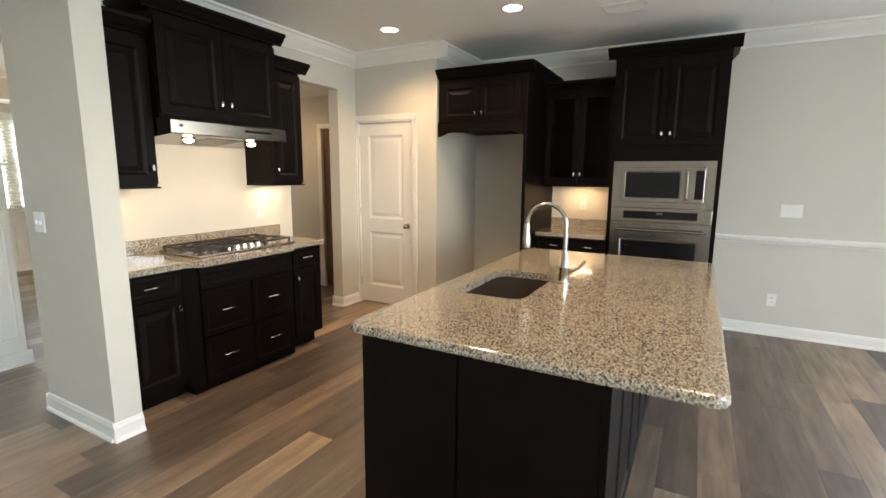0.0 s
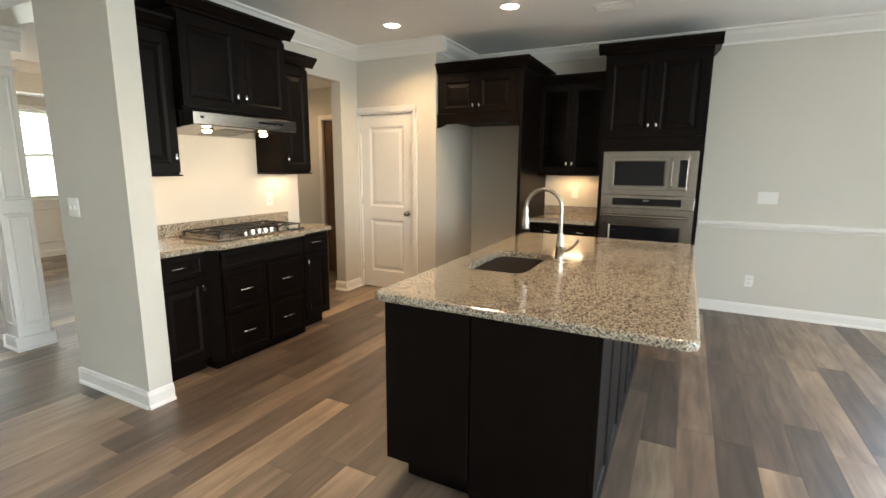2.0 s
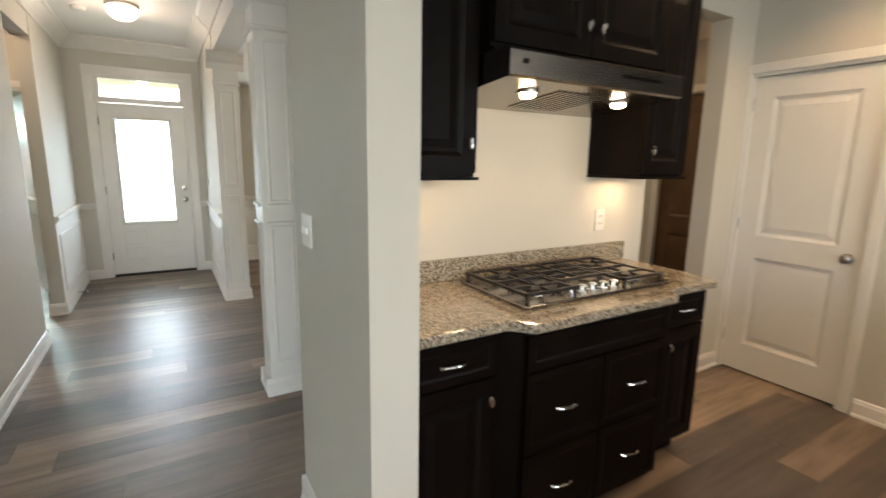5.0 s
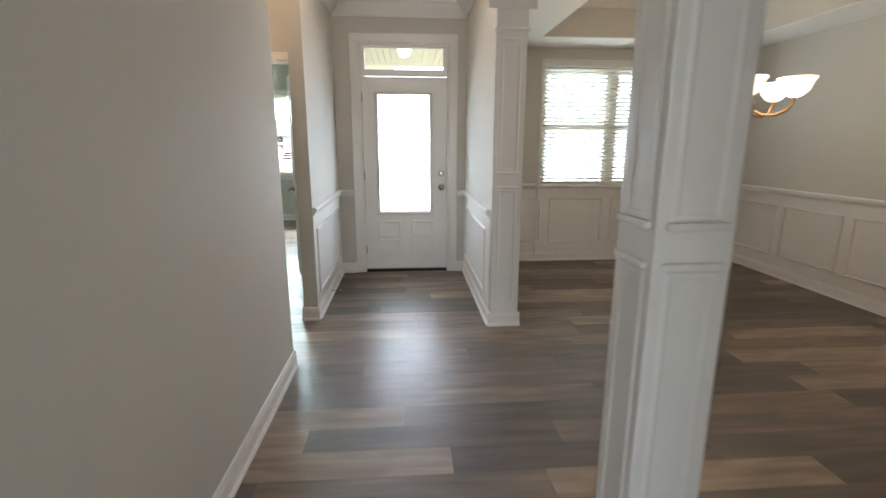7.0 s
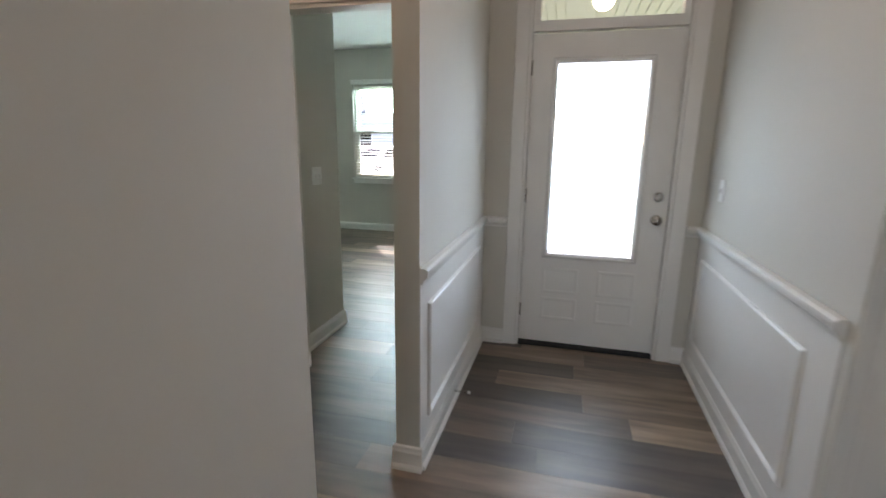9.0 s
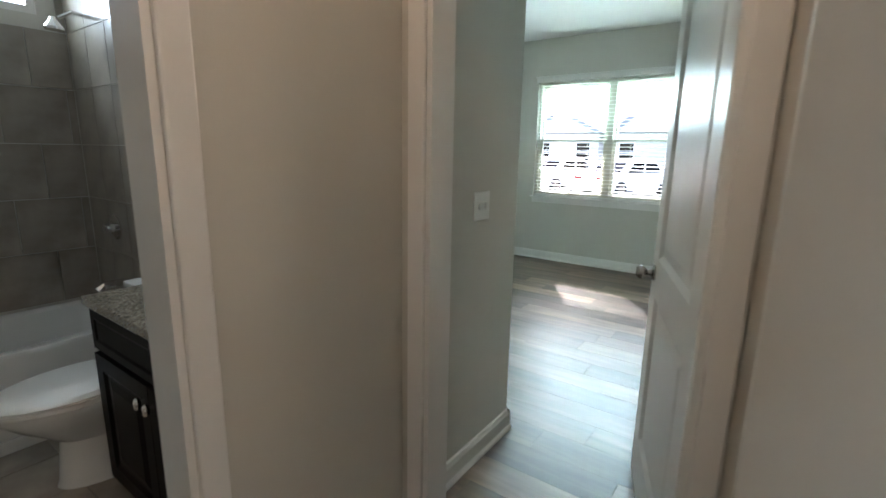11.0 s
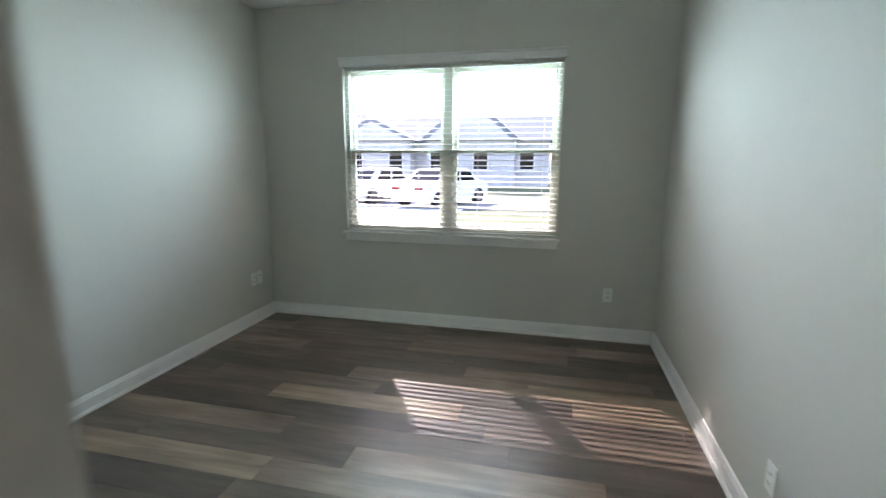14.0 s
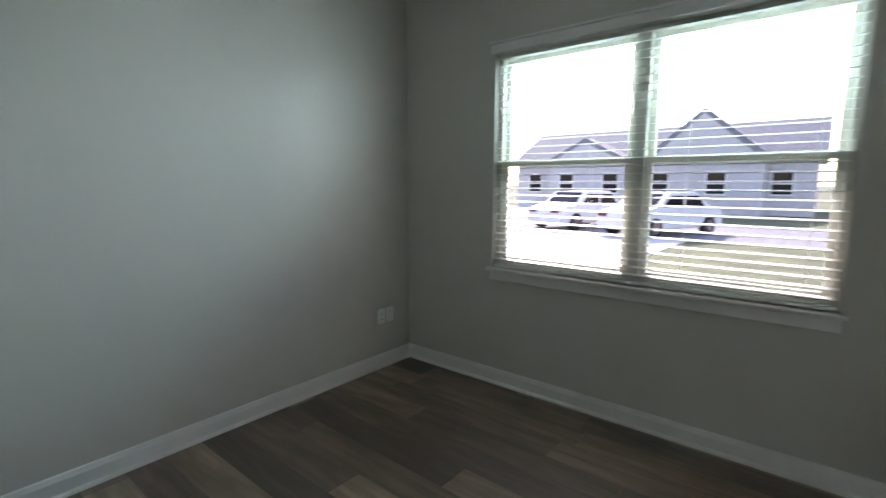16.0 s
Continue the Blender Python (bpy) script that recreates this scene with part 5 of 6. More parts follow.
# ceiling cans and vents; the two cans at x 2.2 are unseen additions
for cx, cy in ((3.7, -0.68), (3.68, -1.84), (2.2, -1.84), (2.2, -3.4)):
    c = thing("recessed_light", "lit round recessed ceiling light with white trim ring", "ceiling light", (cx, cy, H), "kitchen recessed lights")
    part("trim_ring", lathe(bmesh.new(), (cx, cy, H), [(0.072, 0.002), (0.072, -0.004), (0.09, -0.006), (0.095, -0.001), (0.095, 0.002)], 28, close=False), WHITE, c, "", True)
    part("lens", lathe(bmesh.new(), (cx, cy, H), [(0.0715, 0.0015), (0.0715, -0.003), (0.001, -0.0035)], 28), CANGLOW, c, "glowing lens").visible_shadow = False


def vent(x, y, z, label):
    v = thing("ceiling_vent", label, "air vent", (x, y, z))
    part("frame", panelled(Matrix.Translation((x - 0.06, y + 0.16, z)) @ Matrix.Rotation(radians(-90), 4, "Z") @ Matrix.Rotation(radians(90), 4, "X"), 0.32, 0.12, 0.006, [(0.02, 0.3, 0.02, 0.1)], pierced=True), WHITE, v)
    for i in range(6):
        part("slat", box(bmesh.new(), x - 0.038 + i * 0.0135, y - 0.14, z - 0.005, x - 0.031 + i * 0.0135, y + 0.14, z - 0.0005), WHITE, v)


vent(4.13, -2.6, H, "white slotted ceiling air vent in the kitchen")
vent(3.3, 5.35, 2.43, "white slotted air vent in the dining soffit")


# ---- dining chandelier ----
def chandelier():
    cx, cy, zt = 2.95, 3.2, H + 0.1
    c = thing("chandelier", "antique brass chandelier with five lit frosted glass shades", "chandelier", (cx, cy, zt))
    part("canopy", lathe(bmesh.new(), (cx, cy, zt), [(0.065, 0), (0.06, -0.015), (0.02, -0.03), (0.008, -0.035)], 20), BRONZE, c, "", True)
    part("rod", cyl(bmesh.new(), (cx, cy, (zt + 2.1) / 2), 0.006, 0.006, zt - 2.1, "z", 10), BRONZE, c)
    part("hub", lathe(bmesh.new(), (cx, cy, 1.47), [(0.004, 0), (0.03, 0.01), (0.035, 0.03), (0.02, 0.05), (0.05, 0.09), (0.06, 0.14), (0.035, 0.2), (0.02, 0.26), (0.03, 0.32), (0.04, 0.36), (0.03, 0.42), (0.018, 0.5), (0.012, 0.6), (0.006, 0.65)], 20), BRONZE, c, "", True)
    for i in range(5):
        a = 2 * math.pi * i / 5 + 0.3
        d = Vector((math.cos(a), math.sin(a), 0))
        o = Vector((cx, cy, 0))
        pts = [o + d * r + Vector((0, 0, z)) for r, z in ((0.04, 1.6), (0.1, 1.565), (0.17, 1.56), (0.23, 1.585), (0.26, 1.63), (0.262, 1.665))]
        arm = part("arm", tube(bmesh.new(), pts, 0.009, 8), BRONZE, c, "", True)
        p = o + d * 0.262
        part("shade", lathe(bmesh.new(), (p.x, p.y, 1.66), [(0.02, 0), (0.045, 0.012), (0.075, 0.045), (0.085, 0.08), (0.105, 0.115), (0.102, 0.117), (0.08, 0.08), (0.07, 0.047), (0.042, 0.016), (0.015, 0.004)], 24), SHADE, arm, "lit frosted glass shade", True).visible_shadow = False


chandelier()

# ceiling lights, bedroom and porch too; passage and vestibule domes are unseen additions
for nm, x, y, z, mtl, lab in (("ceiling_light", 3.9, 1.0, H, SHADE, "unseen dome ceiling light added to brighten the passage"), ("ceiling_light", 0.68, 3.6, H, SHADE, "lit flush dome ceiling light in the foyer"), ("ceiling_light", -0.55, 3.5, H, SHADE, "unseen dome ceiling light added to brighten the vestibule"), ("ceiling_light", -2.1, 6.9, H, PORCELAIN, "unlit white dome ceiling light in the bedroom"), ("porch_light", 0.72, 6.3, 2.68, SHADE, "lit round glass porch light under the porch ceiling")):
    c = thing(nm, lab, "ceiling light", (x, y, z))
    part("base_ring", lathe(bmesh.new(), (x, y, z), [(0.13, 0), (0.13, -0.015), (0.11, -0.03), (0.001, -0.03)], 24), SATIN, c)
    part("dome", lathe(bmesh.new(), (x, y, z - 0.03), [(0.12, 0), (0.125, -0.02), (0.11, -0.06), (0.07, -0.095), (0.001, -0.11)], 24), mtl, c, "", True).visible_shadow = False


sd = thing("smoke_detector", "small round white smoke detector on the hall ceiling", "smoke detector", (0.34, 3.9, H))
part("housing", lathe(bmesh.new(), (0.34, 3.9, H), [(0.06, 0), (0.062, -0.012), (0.05, -0.03), (0.03, -0.036), (0.001, -0.036)], 24), PLASTIC, sd, "", True)


# ---- bathroom ----
def bathroom():
    # tiled tub surround, each tile a piece of the wall
    t = thing("wall_tub_tiles", "grey-brown stone tile surround of the bathtub", "tiled wall", (-3.5, 3.3, 0.4), kind="structure")
    me = {}
    def tile(w, h, m):
        key = (round(w, 3), round(h, 3))
        if key not in me:
            bm = box(bmesh.new(), 0.002, -0.008, 0.002, w - 0.002, 0, h - 0.002)
            k = bpy.data.meshes.new("tile")
            bm.to_mesh(k)
            bm.free()
            k.materials.append(TILE)
            me[key] = k
        ob = new("tile", me[key])
        ob.parent = t
        ob.matrix_basis = Matrix.Translation((3.5, -3.3, -0.4)) @ m
    for j in range(7):
        z = 0.46 + j * 0.305
        o = 0.15 * (j % 2)
        for i in range(-1, 7):
            a, b = max(2.3, 2.3 + i * 0.305 + o), min(4.32, 2.3 + (i + 1) * 0.305 + o)
            if b - a < 0.03 or (z + 0.3 > 2.07 and z < 2.45 and b > 3.5 and a < 4.2):
                continue
            tile(b - a, 0.305, facing("+x", -3.499, a, z))
        for i in range(3):
            a = -3.49 + i * 0.26
            tile(0.26, 0.305, facing("-y", a, 4.329, z))
    tub = thing("bathtub", "white bathtub against the tiled wall", "bathtub", (-3.13, 3.3, 0))
    bm = bmesh.new()
    rings = []
    for z, i, r in ((0.0, 0.0, 0.01), (0.43, 0.0, 0.01), (0.45, 0.012, 0.02), (0.452, 0.06, 0.06), (0.44, 0.075, 0.08), (0.12, 0.13, 0.12), (0.1, 0.2, 0.1)):
        rings.append([bm.verts.new((x, y, z)) for x, y in rounded(-3.49 + i, 2.305 + i, -2.79 - i, 4.325 - i, r, 4)])
    for a, b in zip(rings, rings[1:]):
        for i in range(len(a)):
            bm.faces.new((a[i], a[(i + 1) % len(a)], b[(i + 1) % len(a)], b[i]))
    bm.faces.new(rings[-1])
    bmesh.ops.recalc_face_normals(bm, faces=bm.faces)
    part("tub_shell", bm, PORCELAIN, tub, "", True)
    part("apron_ledge", box(bmesh.new(), -2.79, 2.31, 0.0, -2.765, 4.32, 0.06, bevel=0.006), PORCELAIN, tub)
    sh = thing("shower_fittings", "chrome shower head, tub spout and valve on the tiled wall", "shower", (-3.13, 4.32, 1.2))
    part("shower_head", lathe(bmesh.new(), (-3.13, 4.16, 1.93), [(0.04, 0), (0.042, 0.012), (0.02, 0.04), (0.012, 0.06)], 16), CHROME, sh, "", True)
    part("shower_arm", tube(bmesh.new(), [(-3.13, 4.319, 2.02), (-3.13, 4.24, 2.03), (-3.13, 4.18, 1.99)], 0.01, 8), CHROME, sh)
    part("valve", lathe(bmesh.new(), (-3.13, 4.32, 0.92), [(0.07, 0), (0.07, -0.008), (0.025, -0.015), (0.022, -0.06), (0.001, -0.062)], 20, "y"), CHROME, sh)
    part("lever", tube(bmesh.new(), [(-3.13, 4.27, 0.92), (-3.06, 4.26, 0.93)], 0.008, 8), CHROME, sh)
    part("spout", tube(bmesh.new(), [(-3.13, 4.319, 0.6), (-3.13, 4.22, 0.6), (-3.13, 4.19, 0.575)], 0.022, 10), CHROME, sh)
    # toilet
    tx = -2.335
    to = thing("toilet", "white porcelain toilet with its lid down", "toilet", (tx, 4.0, 0))
    def egg(z, rx, y0, y1, n=24):
        cy, ry = (y0 + y1) / 2, (y1 - y0) / 2
        return [(tx + rx * math.cos(2 * math.pi * k / n), cy + ry * math.sin(2 * math.pi * k / n), z) for k in range(n)]
    def loft(rows):
        bm = bmesh.new()
        rs = [[bm.verts.new(p) for p in egg(*r)] for r in rows]
        for a, b in zip(rs, rs[1:]):
            for i in range(len(a)):
                bm.faces.new((a[i], a[(i + 1) % len(a)], b[(i + 1) % len(a)], b[i]))
        bm.faces.new(rs[0][::-1])
        bm.faces.new(rs[-1])
        bmesh.ops.recalc_face_normals(bm, faces=bm.faces)
        return bm
    part("bowl", loft([(0, 0.12, 3.72, 4.22), (0.03, 0.11, 3.73, 4.2), (0.2, 0.1, 3.75, 4.15), (0.3, 0.15, 3.63, 4.15), (0.37, 0.185, 3.56, 4.14), (0.39, 0.185, 3.555, 4.14)]), PORCELAIN, to, "", True)
    part("seat", loft([(0.392, 0.185, 3.55, 4.1), (0.4, 0.19, 3.545, 4.1), (0.412, 0.188, 3.547, 4.1)]), PLASTIC, to, "", True)
    part("lid", loft([(0.414, 0.185, 3.55, 4.1), (0.425, 0.188, 3.548, 4.1), (0.438, 0.17, 3.57, 4.09)]), PLASTIC, to, "", True)
    part("tank", box(bmesh.new(), tx - 0.22, 4.13, 0.38, tx + 0.22, 4.32, 0.72, bevel=0.02), PORCELAIN, to)
    part("tank_lid", box(bmesh.new(), tx - 0.23, 4.12, 0.721, tx + 0.23, 4.325, 0.75, bevel=0.008), PORCELAIN, to)
    # vanity
    v = thing("bath_vanity", "dark espresso bathroom vanity with drawer front and two doors", "vanity cabinet", (-1.68, 4.1, 0))
    vx0, vx1, vy = -2.1, -1.22, 3.86
    part("body", boxes((vx0, vy, 0.08, vx1, 4.329, 0.8), (vx0 + 0.02, vy + 0.06, 0, vx1, 4.329, 0.079)), DARK, v)
    part("false_front", panelled(facing("-y", vx0 + 0.006, vy, 0.64), vx1 - vx0 - 0.012, 0.15, 0.018, [(0.03, vx1 - vx0 - 0.042, 0.03, 0.12)], 0.004, 0.01), DARK, v)
    w = (vx1 - vx0 - 0.016) / 2
    for i in range(2):
        d = cab_door(v, "-y", vx0 + 0.006 + i * (w + 0.004), vy, 0.1, w, 0.52)
        cab_knob(facing("-y", vx0 + 0.006 + (w - 0.03 if i == 0 else w + 0.034), vy - 0.02, 0.56), d)
    vt = thing("vanity_top", "speckled granite vanity top with an oval basin", "countertop", (-1.68, 4.1, 0.8))
    hole = [(-1.66 + 0.2 * math.cos(2 * math.pi * k / 20), 4.09 + 0.15 * math.sin(2 * math.pi * k / 20)) for k in range(20)]
    part("slab", outline_slab(bmesh.new(), [(vx1, 4.328), (vx0 - 0.02, 4.328), (vx0 - 0.02, vy - 0.03), (vx1, vy - 0.03)], 0.801, 0.835, hole, 0.004), GRANITE, vt)
    bm = bmesh.new()
    rs = [[bm.verts.new((-1.66 + (x + 1.66) * s, 4.09 + (y - 4.09) * s, z)) for x, y in hole] for s, z in ((1.03, 0.8), (0.95, 0.75), (0.6, 0.69), (0.1, 0.68))]
    for a, b in zip(rs, rs[1:]):
        for i in range(len(a)):
            bm.faces.new((a[i], a[(i + 1) % len(a)], b[(i + 1) % len(a)], b[i]))
    bm.faces.new(rs[-1])
    part("basin", bm, PORCELAIN, vt, "white basin", True)


bathroom()


# ---- outside ----
slab("ground", -400, 9.4, -0.5, 400, 900, -0.32, LAWN, "green and brown front lawn reaching far off", "ground")
slab("ground_side", -400, -600, -0.5, 400, 9.39, -0.33, LAWN, "lawn round the house", "ground")
slab("road", -200, 22, -0.319, 200, 29, -0.3, ASPHALT, "grey asphalt residential street", "road")
slab("driveway", -9.5, 9.4, -0.318, -4.2, 21.9, -0.29, CONCRETE, "pale concrete driveway", "driveway")
slab("pavement", -200, 20, -0.317, -9.6, 21.4, -0.27, CONCRETE, "pale concrete sidewalk", "pavement")
slab("driveway_far", -20, 29.1, -0.318, -11, 38, -0.28, CONCRETE, "pale concrete driveway across the street", "driveway")
slab("porch_floor", 0.03, 5.72, -0.1, 1.57, 9.0, -0.02, CONCRETE, "concrete porch floor", "porch")
pc = thing("ceiling_porch", "cream beadboard porch ceiling", "porch ceiling", (0.8, 6.4, 2.68), kind="structure")
bm = bmesh.new()
for i in range(16):
    box(bm, 0.03 + i * 0.096, 5.34, 2.68, 0.03 + i * 0.096 + 0.088, 8.6, 2.7)
box(bm, 0.03, 5.34, 2.701, 1.57, 8.6, 2.75)
part("board", bm, VINYLWIN, pc)
# unseen eave; its depth is set to shorten the sun patch indoors
solid("roof", boxes((-4.2, 9.1, 2.8, 0.5, 10.8, 2.98), (-4.15, 9.1, 2.985, 0.45, 10.75, 3.05)), WHITE, "unseen white eave added deep over the bedroom window to limit the sun", "roof", kind="structure")


def house(x, y, w, d, h, label, gables):
    """A house across the street: walls, gabled roof, windows."""
    b = thing("house", label, "house", (x, y, -0.3), "houses across the street")
    part("wall", box(bmesh.new(), x, y, -0.3, x + w, y + d, h), SIDING, b)
    part("siding_course", boxes(*[(x - 0.02, y - 0.03, z, x + w + 0.02, y, z + 0.02) for z in np.arange(0.1, h, 0.24)]), SIDING, b)
    def gable(nm, gx, gw, gy, gd, gh, base, mtl):
        bm = bmesh.new()
        p = [(gx - 0.4, base), (gx + gw / 2, base + gh), (gx + gw + 0.4, base), (gx + gw / 2, base - 0.1 + 0.0)]
        a = [bm.verts.new((u, gy - 0.4, z)) for u, z in p[:3]]
        c = [bm.verts.new((u, gy + gd, z)) for u, z in p[:3]]
        bm.faces.new(a)
        bm.faces.new(c[::-1])
        for i in range(3):
            bm.faces.new((a[i], c[i], c[(i + 1) % 3], a[(i + 1) % 3]))
        bmesh.ops.recalc_face_normals(bm, faces=bm.faces)
        return part(nm, bm, mtl, b)
    # ridge along x
    bm = bmesh.new()
    q = [(y - 0.5, h), (y + d / 2, h + 2.6), (y + d + 0.5, h)]
    a = [bm.verts.new((x - 0.4, u, z)) for u, z in q]
    c = [bm.verts.new((x + w + 0.4, u, z)) for u, z in q]
    bm.faces.new(a)
    bm.faces.new(c[::-1])
    for i in range(3):
        bm.faces.new((a[i], c[i], c[(i + 1) % 3], a[(i + 1) % 3]))
    bmesh.ops.recalc_face_normals(bm, faces=bm.faces)
    part("roof", bm, ROOF, b)
    for gx, gw, gh in gables:
        part("front_bay", box(bmesh.new(), x + gx, y - 1.2, -0.3, x + gx + gw, y - 0.04, h), SIDING, b)
        gable("gable", x + gx, gw, y - 1.2, 2.5, gh, h + 0.01, ROOF)
        bm = bmesh.new()
        tri = [(x + gx + 0.15, h + 0.03), (x + gx + gw - 0.15, h + 0.03), (x + gx + gw / 2, h + gh - 0.3)]
        fa, fb = [[bm.verts.new((u, yy, z)) for u, z in tri] for yy in (y - 1.66, y - 1.605)]
        bm.faces.new(fa)
        bm.faces.new(fb[::-1])
        for i in range(3):
            bm.faces.new((fa[i], fb[i], fb[(i + 1) % 3], fa[(i + 1) % 3]))
        bmesh.ops.recalc_face_normals(bm, faces=bm.faces)
        part("gable_board", bm, SIDING, b)
    n = int(w // 3)
    for i in range(n):
        for z in ((0.8, 2.2),) + (((3.3, 4.5),) if h > 4 else ()):
            wx = x + 1.0 + i * 3
            yy = y - 0.05
            for gx, gw, gh in gables:
                if x + gx - 1.1 < wx < x + gx + gw:
                    yy = y - 1.25
            f = part("window", panelled(facing("-y", wx, yy, z[0]), 1.1, z[1] - z[0], 0.06, [(0.08, 1.02, 0.08, 0.64), (0.08, 1.02, 0.72, z[1] - z[0] - 0.08)], 0.03, 0.01), WHITE, b)
            part("pane", box(bmesh.new(), wx + 0.07, yy - 0.036, z[0] + 0.07, wx + 1.03, yy - 0.032, z[1] - 0.07), BLACKGLASS, f)
    return b


house(-19.5, 38, 18, 9, 2.8, "long grey sided house with steep front gables", ((9.8, 6, 2.9), (3.2, 5.4, 1.6)))
house(-44, 37, 14, 9, 5.0, "two-storey grey sided house further along the street", ((2, 5, 2.4),))
house(12, 39, 14, 9, 3.1, "grey sided single-storey house along the street", ((7, 5, 2.2),))


def car(x, y, label, paint, turn):
    """A parked car, built along x and turned about its middle."""
    c = thing("car", label, "car", (x, y, -0.3))
    prof = [(-2.2, 0.25), (-2.25, 0.6), (-2.1, 0.85), (-1.3, 0.95), (-0.7, 1.42), (0.7, 1.46), (1.45, 1.0), (2.1, 0.92), (2.25, 0.7), (2.2, 0.25)]
    bm = bmesh.new()
    va = [bm.verts.new((x + u, y - 0.85, z - 0.3)) for u, z in prof]
    vb = [bm.verts.new((x + u, y + 0.85, z - 0.3)) for u, z in prof]
    for i in range(len(prof)):
        bm.faces.new((va[i], va[(i + 1) % len(prof)], vb[(i + 1) % len(prof)], vb[i]))
    bm.faces.new(va[::-1])
    bm.faces.new(vb)
    bmesh.ops.recalc_face_normals(bm, faces=bm.faces)
    bmesh.ops.bevel(bm, geom=bm.edges[:], offset=0.06, segments=2, affect="EDGES")
    body = part("body", bm, paint, c, "", True)
    for u0, u1 in ((-1.05, -0.05), (0.05, 1.1)):
        bm = bmesh.new()
        k = 0.35 if u0 < 0 else 0.0
        j = 0.35 if u1 > 1 else 0.0
        vs_ = [bm.verts.new((x + u, y - 0.856, z - 0.3)) for u, z in ((u0, 0.97), (u1, 0.97), (u1 - j, 1.34), (u0 + k, 1.34))]
        vt_ = [bm.verts.new((v.co.x, y - 0.84, v.co.z)) for v in vs_]
        bm.faces.new(vs_)
        for i in range(4):
            bm.faces.new((vs_[i], vt_[i], vt_[(i + 1) % 4], vs_[(i + 1) % 4]))
        part("side_window", bm, BLACKGLASS, body)
    for u in (-1.4, 1.4):
        for side in (-1, 1):
            w = part("wheel", cyl(bmesh.new(), (x + u, y + side * 0.8, 0.02), 0.32, 0.32, 0.2, "y", 24), RUBBER, c, "black tyre")
            part("rim", cyl(bmesh.new(), (x + u, y + side * 0.905, 0.02), 0.2, 0.2, 0.02, "y", 18), STEEL, w)
    for side in (-0.55, 0.55):
        part("tail_light", box(bmesh.new(), x - 2.28, y + side - 0.16, 0.36, x - 2.2, y + side + 0.16, 0.5, bevel=0.02), TAIL, body, "dark red tail light")
    bm = bmesh.new()
    vs_ = [bm.verts.new((x + u, y + v, z - 0.3)) for u, v, z in ((-1.27, -0.68, 1.0), (-1.27, 0.68, 1.0), (-0.77, 0.6, 1.4), (-0.77, -0.6, 1.4))]
    vt_ = [bm.verts.new((v.co.x + 0.03, v.co.y, v.co.z - 0.05)) for v in vs_]
    bm.faces.new(vs_)
    for i in range(4):
        bm.faces.new((vs_[i], vt_[i], vt_[(i + 1) % 4], vs_[(i + 1) % 4]))
    part("rear_window", bm, BLACKGLASS, body)
    c.rotation_euler = (0, 0, radians(turn))
    return c


car(-5.4, 23.6, "white parked car with its rear to the house", CARPAINT, 68)
car(-8.6, 24.4, "pale parked car beside another at the street", CARPAINT, 75)


# ---- plank floor ----
for r in ((-4.6, -8.0, 5.37, -0.56), (-1.2, -0.56, 5.37, 4.4), (-1.2, 4.4, 4.77, 5.1), (-3.65, 5.1, 4.77, 5.7), (-3.65, 5.7, 0.02, 9.1), (-3.62, 2.2, -1.2, 4.39)):
    slab("floor_base", r[0], r[1], -0.3, r[2], r[3], -0.006, SUBFLOOR, "dark joint bed below the vinyl planks", "floor")
fl = thing("floor", "wood-look vinyl plank floor in mixed browns", "floor", kind="structure")


def plank_mesh(w):
    bm = bmesh.new()
    x, y, b = w / 2 - 0.0003, 0.0897, 0.0006
    lo = [bm.verts.new((sx * x, sy * y, -0.006)) for sx, sy in ((-1, -1), (1, -1), (1, 1), (-1, 1))]
    md = [bm.verts.new((sx * x, sy * y, -b)) for sx, sy in ((-1, -1), (1, -1), (1, 1), (-1, 1))]
    hi = [bm.verts.new((sx * (x - b), sy * (y - b), 0)) for sx, sy in ((-1, -1), (1, -1), (1, 1), (-1, 1))]
    for a, c in ((lo, md), (md, hi)):
        for i in range(4):
            bm.faces.new((a[i], a[(i + 1) % 4], c[(i + 1) % 4], c[i]))
    bm.faces.new(hi)
    me = bpy.data.meshes.new("plank")
    bm.to_mesh(me)
    bm.free()
    me.materials.append(PLANK)
    return me


def near(x, y):
    """The stretch of floor that the walk passes closest."""
    return (-0.2 < x < 4.4 and -3.6 < y < 0.4) or (-0.3 < x < 1.9 and 0.4 <= y < 5.2) or (-3.6 < x < -0.1 and 5.3 < y < 9)


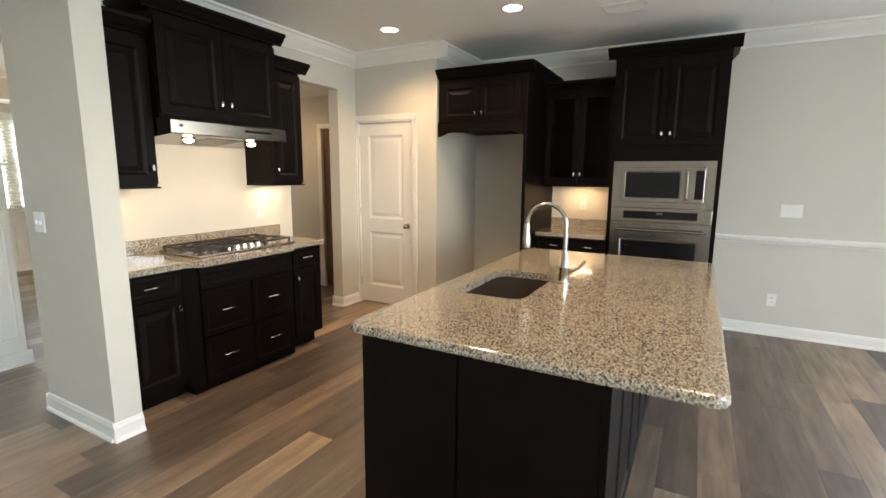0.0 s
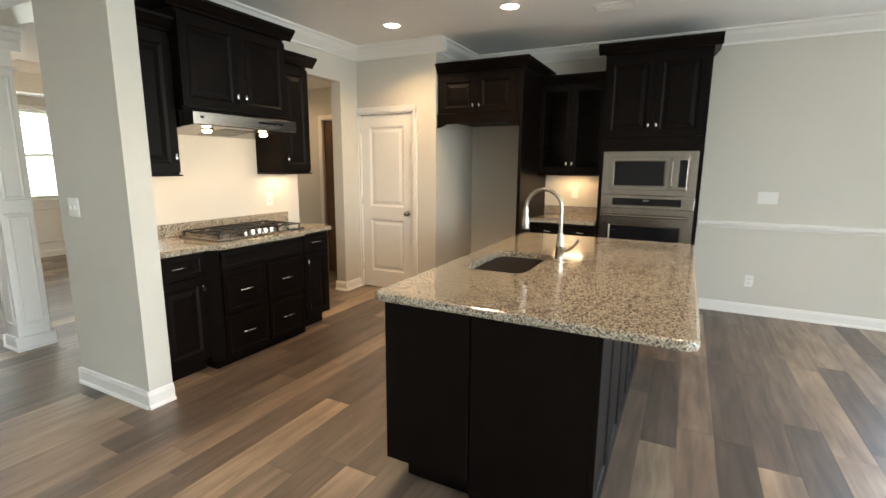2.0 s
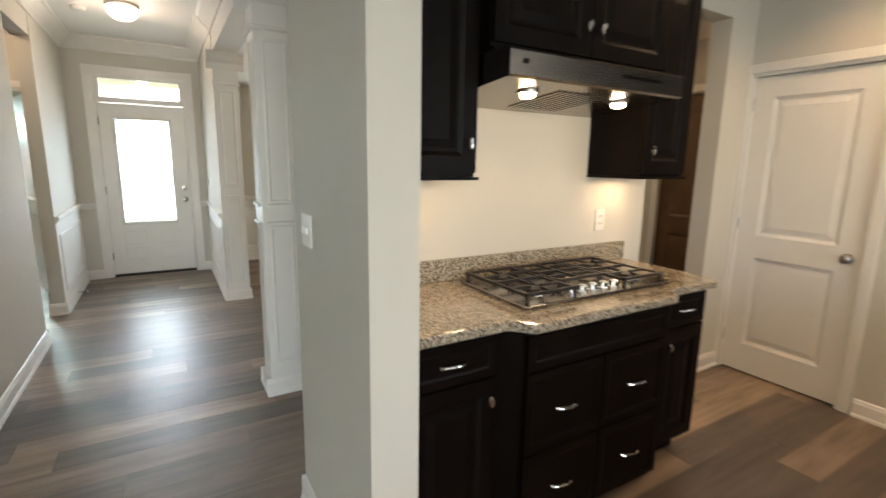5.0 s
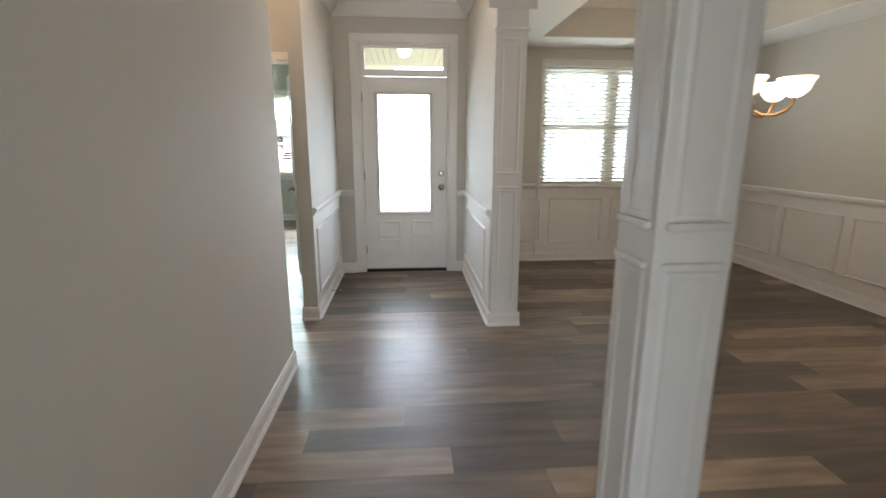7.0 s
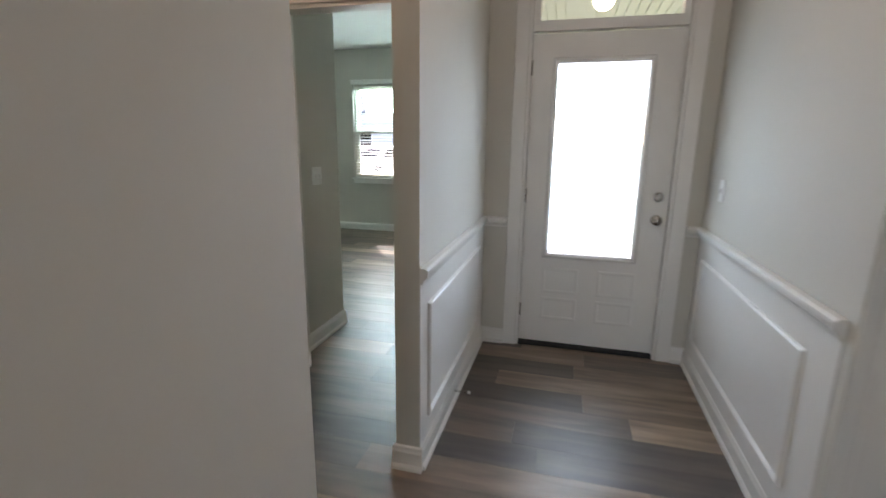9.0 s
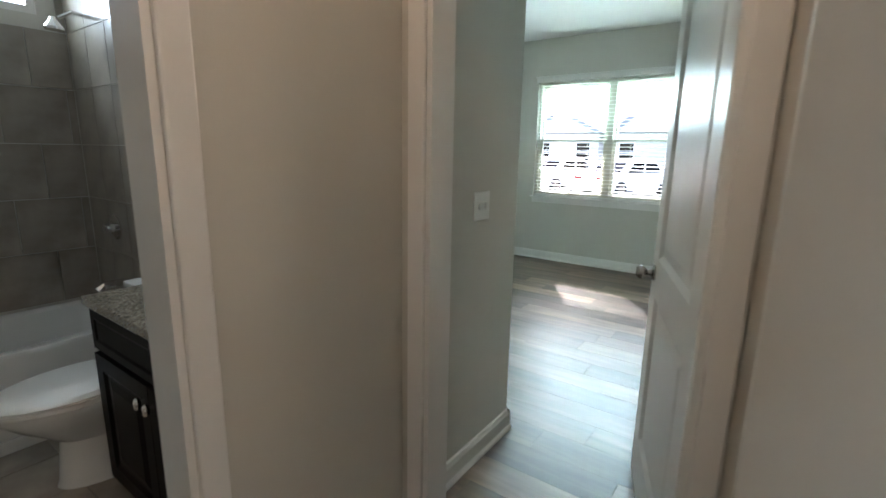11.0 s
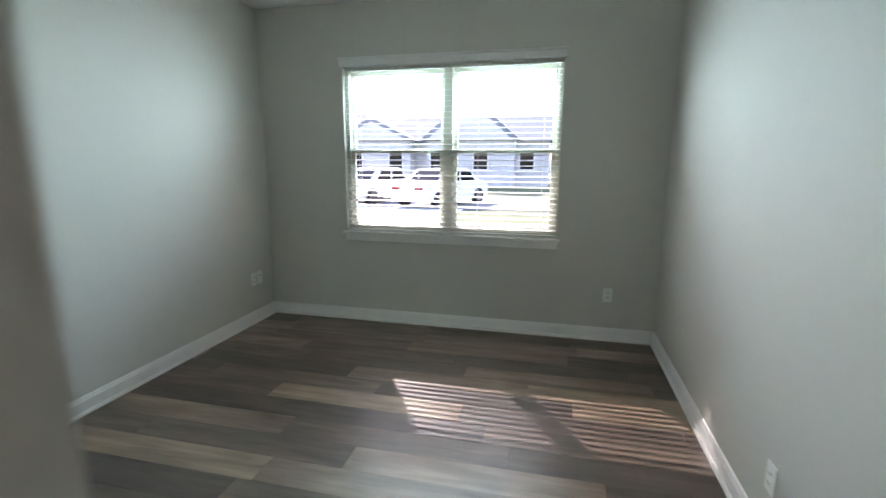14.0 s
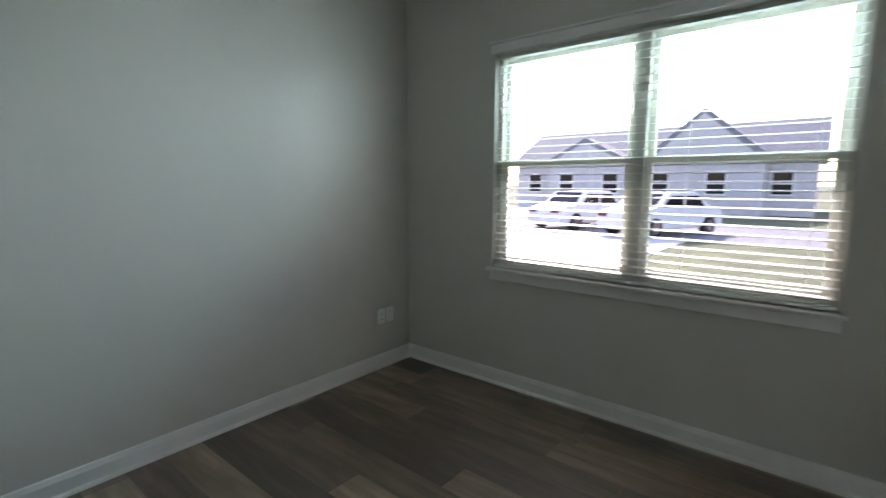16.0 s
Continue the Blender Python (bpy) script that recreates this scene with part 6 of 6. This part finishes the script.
def lay_floor():
    full, cuts = plank_mesh(1.22), {}
    rng = random.Random(7)
    verts, faces, singles = [], [], 0
    for j in range(int(17.1 / 0.18)):
        y = -8.0 + 0.09 + j * 0.18
        x = -4.6 - rng.random() * 1.2
        while x < 5.4:
            a, b = max(x, -4.6), min(x + 1.22, 5.4)
            x += 1.22
            if b - a < 0.05:
                continue
            # the house is L-shaped: stop the floor at its outer walls
            if y > 5.12:
                a, b = (max(a, -3.6), min(b, 4.7)) if y < 5.66 else (max(a, -3.6), min(b, -0.02))
            elif y > 4.4:
                a = max(a, -1.14)
            elif y > 2.25:
                a = max(a, -1.18)
            elif y > -0.56:
                a = max(a, -0.06)
            if b - a < 0.05:
                continue
            cx, w = (a + b) / 2, b - a
            if singles < 300 and near(cx, y) and w > 1.21:
                ob = new("plank", full)
                ob.parent = fl
                ob.location = (cx, y, 0)
                singles += 1
            else:
                n = len(verts)
                X, Y, e = w / 2 - 0.0003, 0.0897, 0.0006
                for zz, i in ((-0.006, 0), (-e, 0), (0, e)):
                    verts += [(cx + sx * (X - i), y + sy * (Y - i), zz) for sx, sy in ((-1, -1), (1, -1), (1, 1), (-1, 1))]
                for k in (0, 4):
                    faces += [(n + k + i, n + k + (i + 1) % 4, n + k + 4 + (i + 1) % 4, n + k + 4 + i) for i in range(4)]
                faces.append((n + 8, n + 9, n + 10, n + 11))
    me = bpy.data.meshes.new("plank_rest")
    me.from_pydata(verts, [], faces)
    me.materials.append(PLANK)
    ob = new("plank_rest", me)
    ob.parent = fl
    tagged(ob, kind="stuff")


lay_floor()
bt = thing("floor_bath", "grey-brown stone tile bathroom floor", "floor", kind="structure")
k = bpy.data.meshes.new("tile")
bm = box(bmesh.new(), 0.002, 0.002, -0.006, 0.301, 0.301, 0.002)
bm.to_mesh(k)
bm.free()
k.materials.append(TILE)
for i in range(8):
    for j in range(7):
        ob = new("tile", k)
        ob.parent = bt
        ob.location = (-3.5 + i * 0.303, 2.28 + j * 0.303, 0)
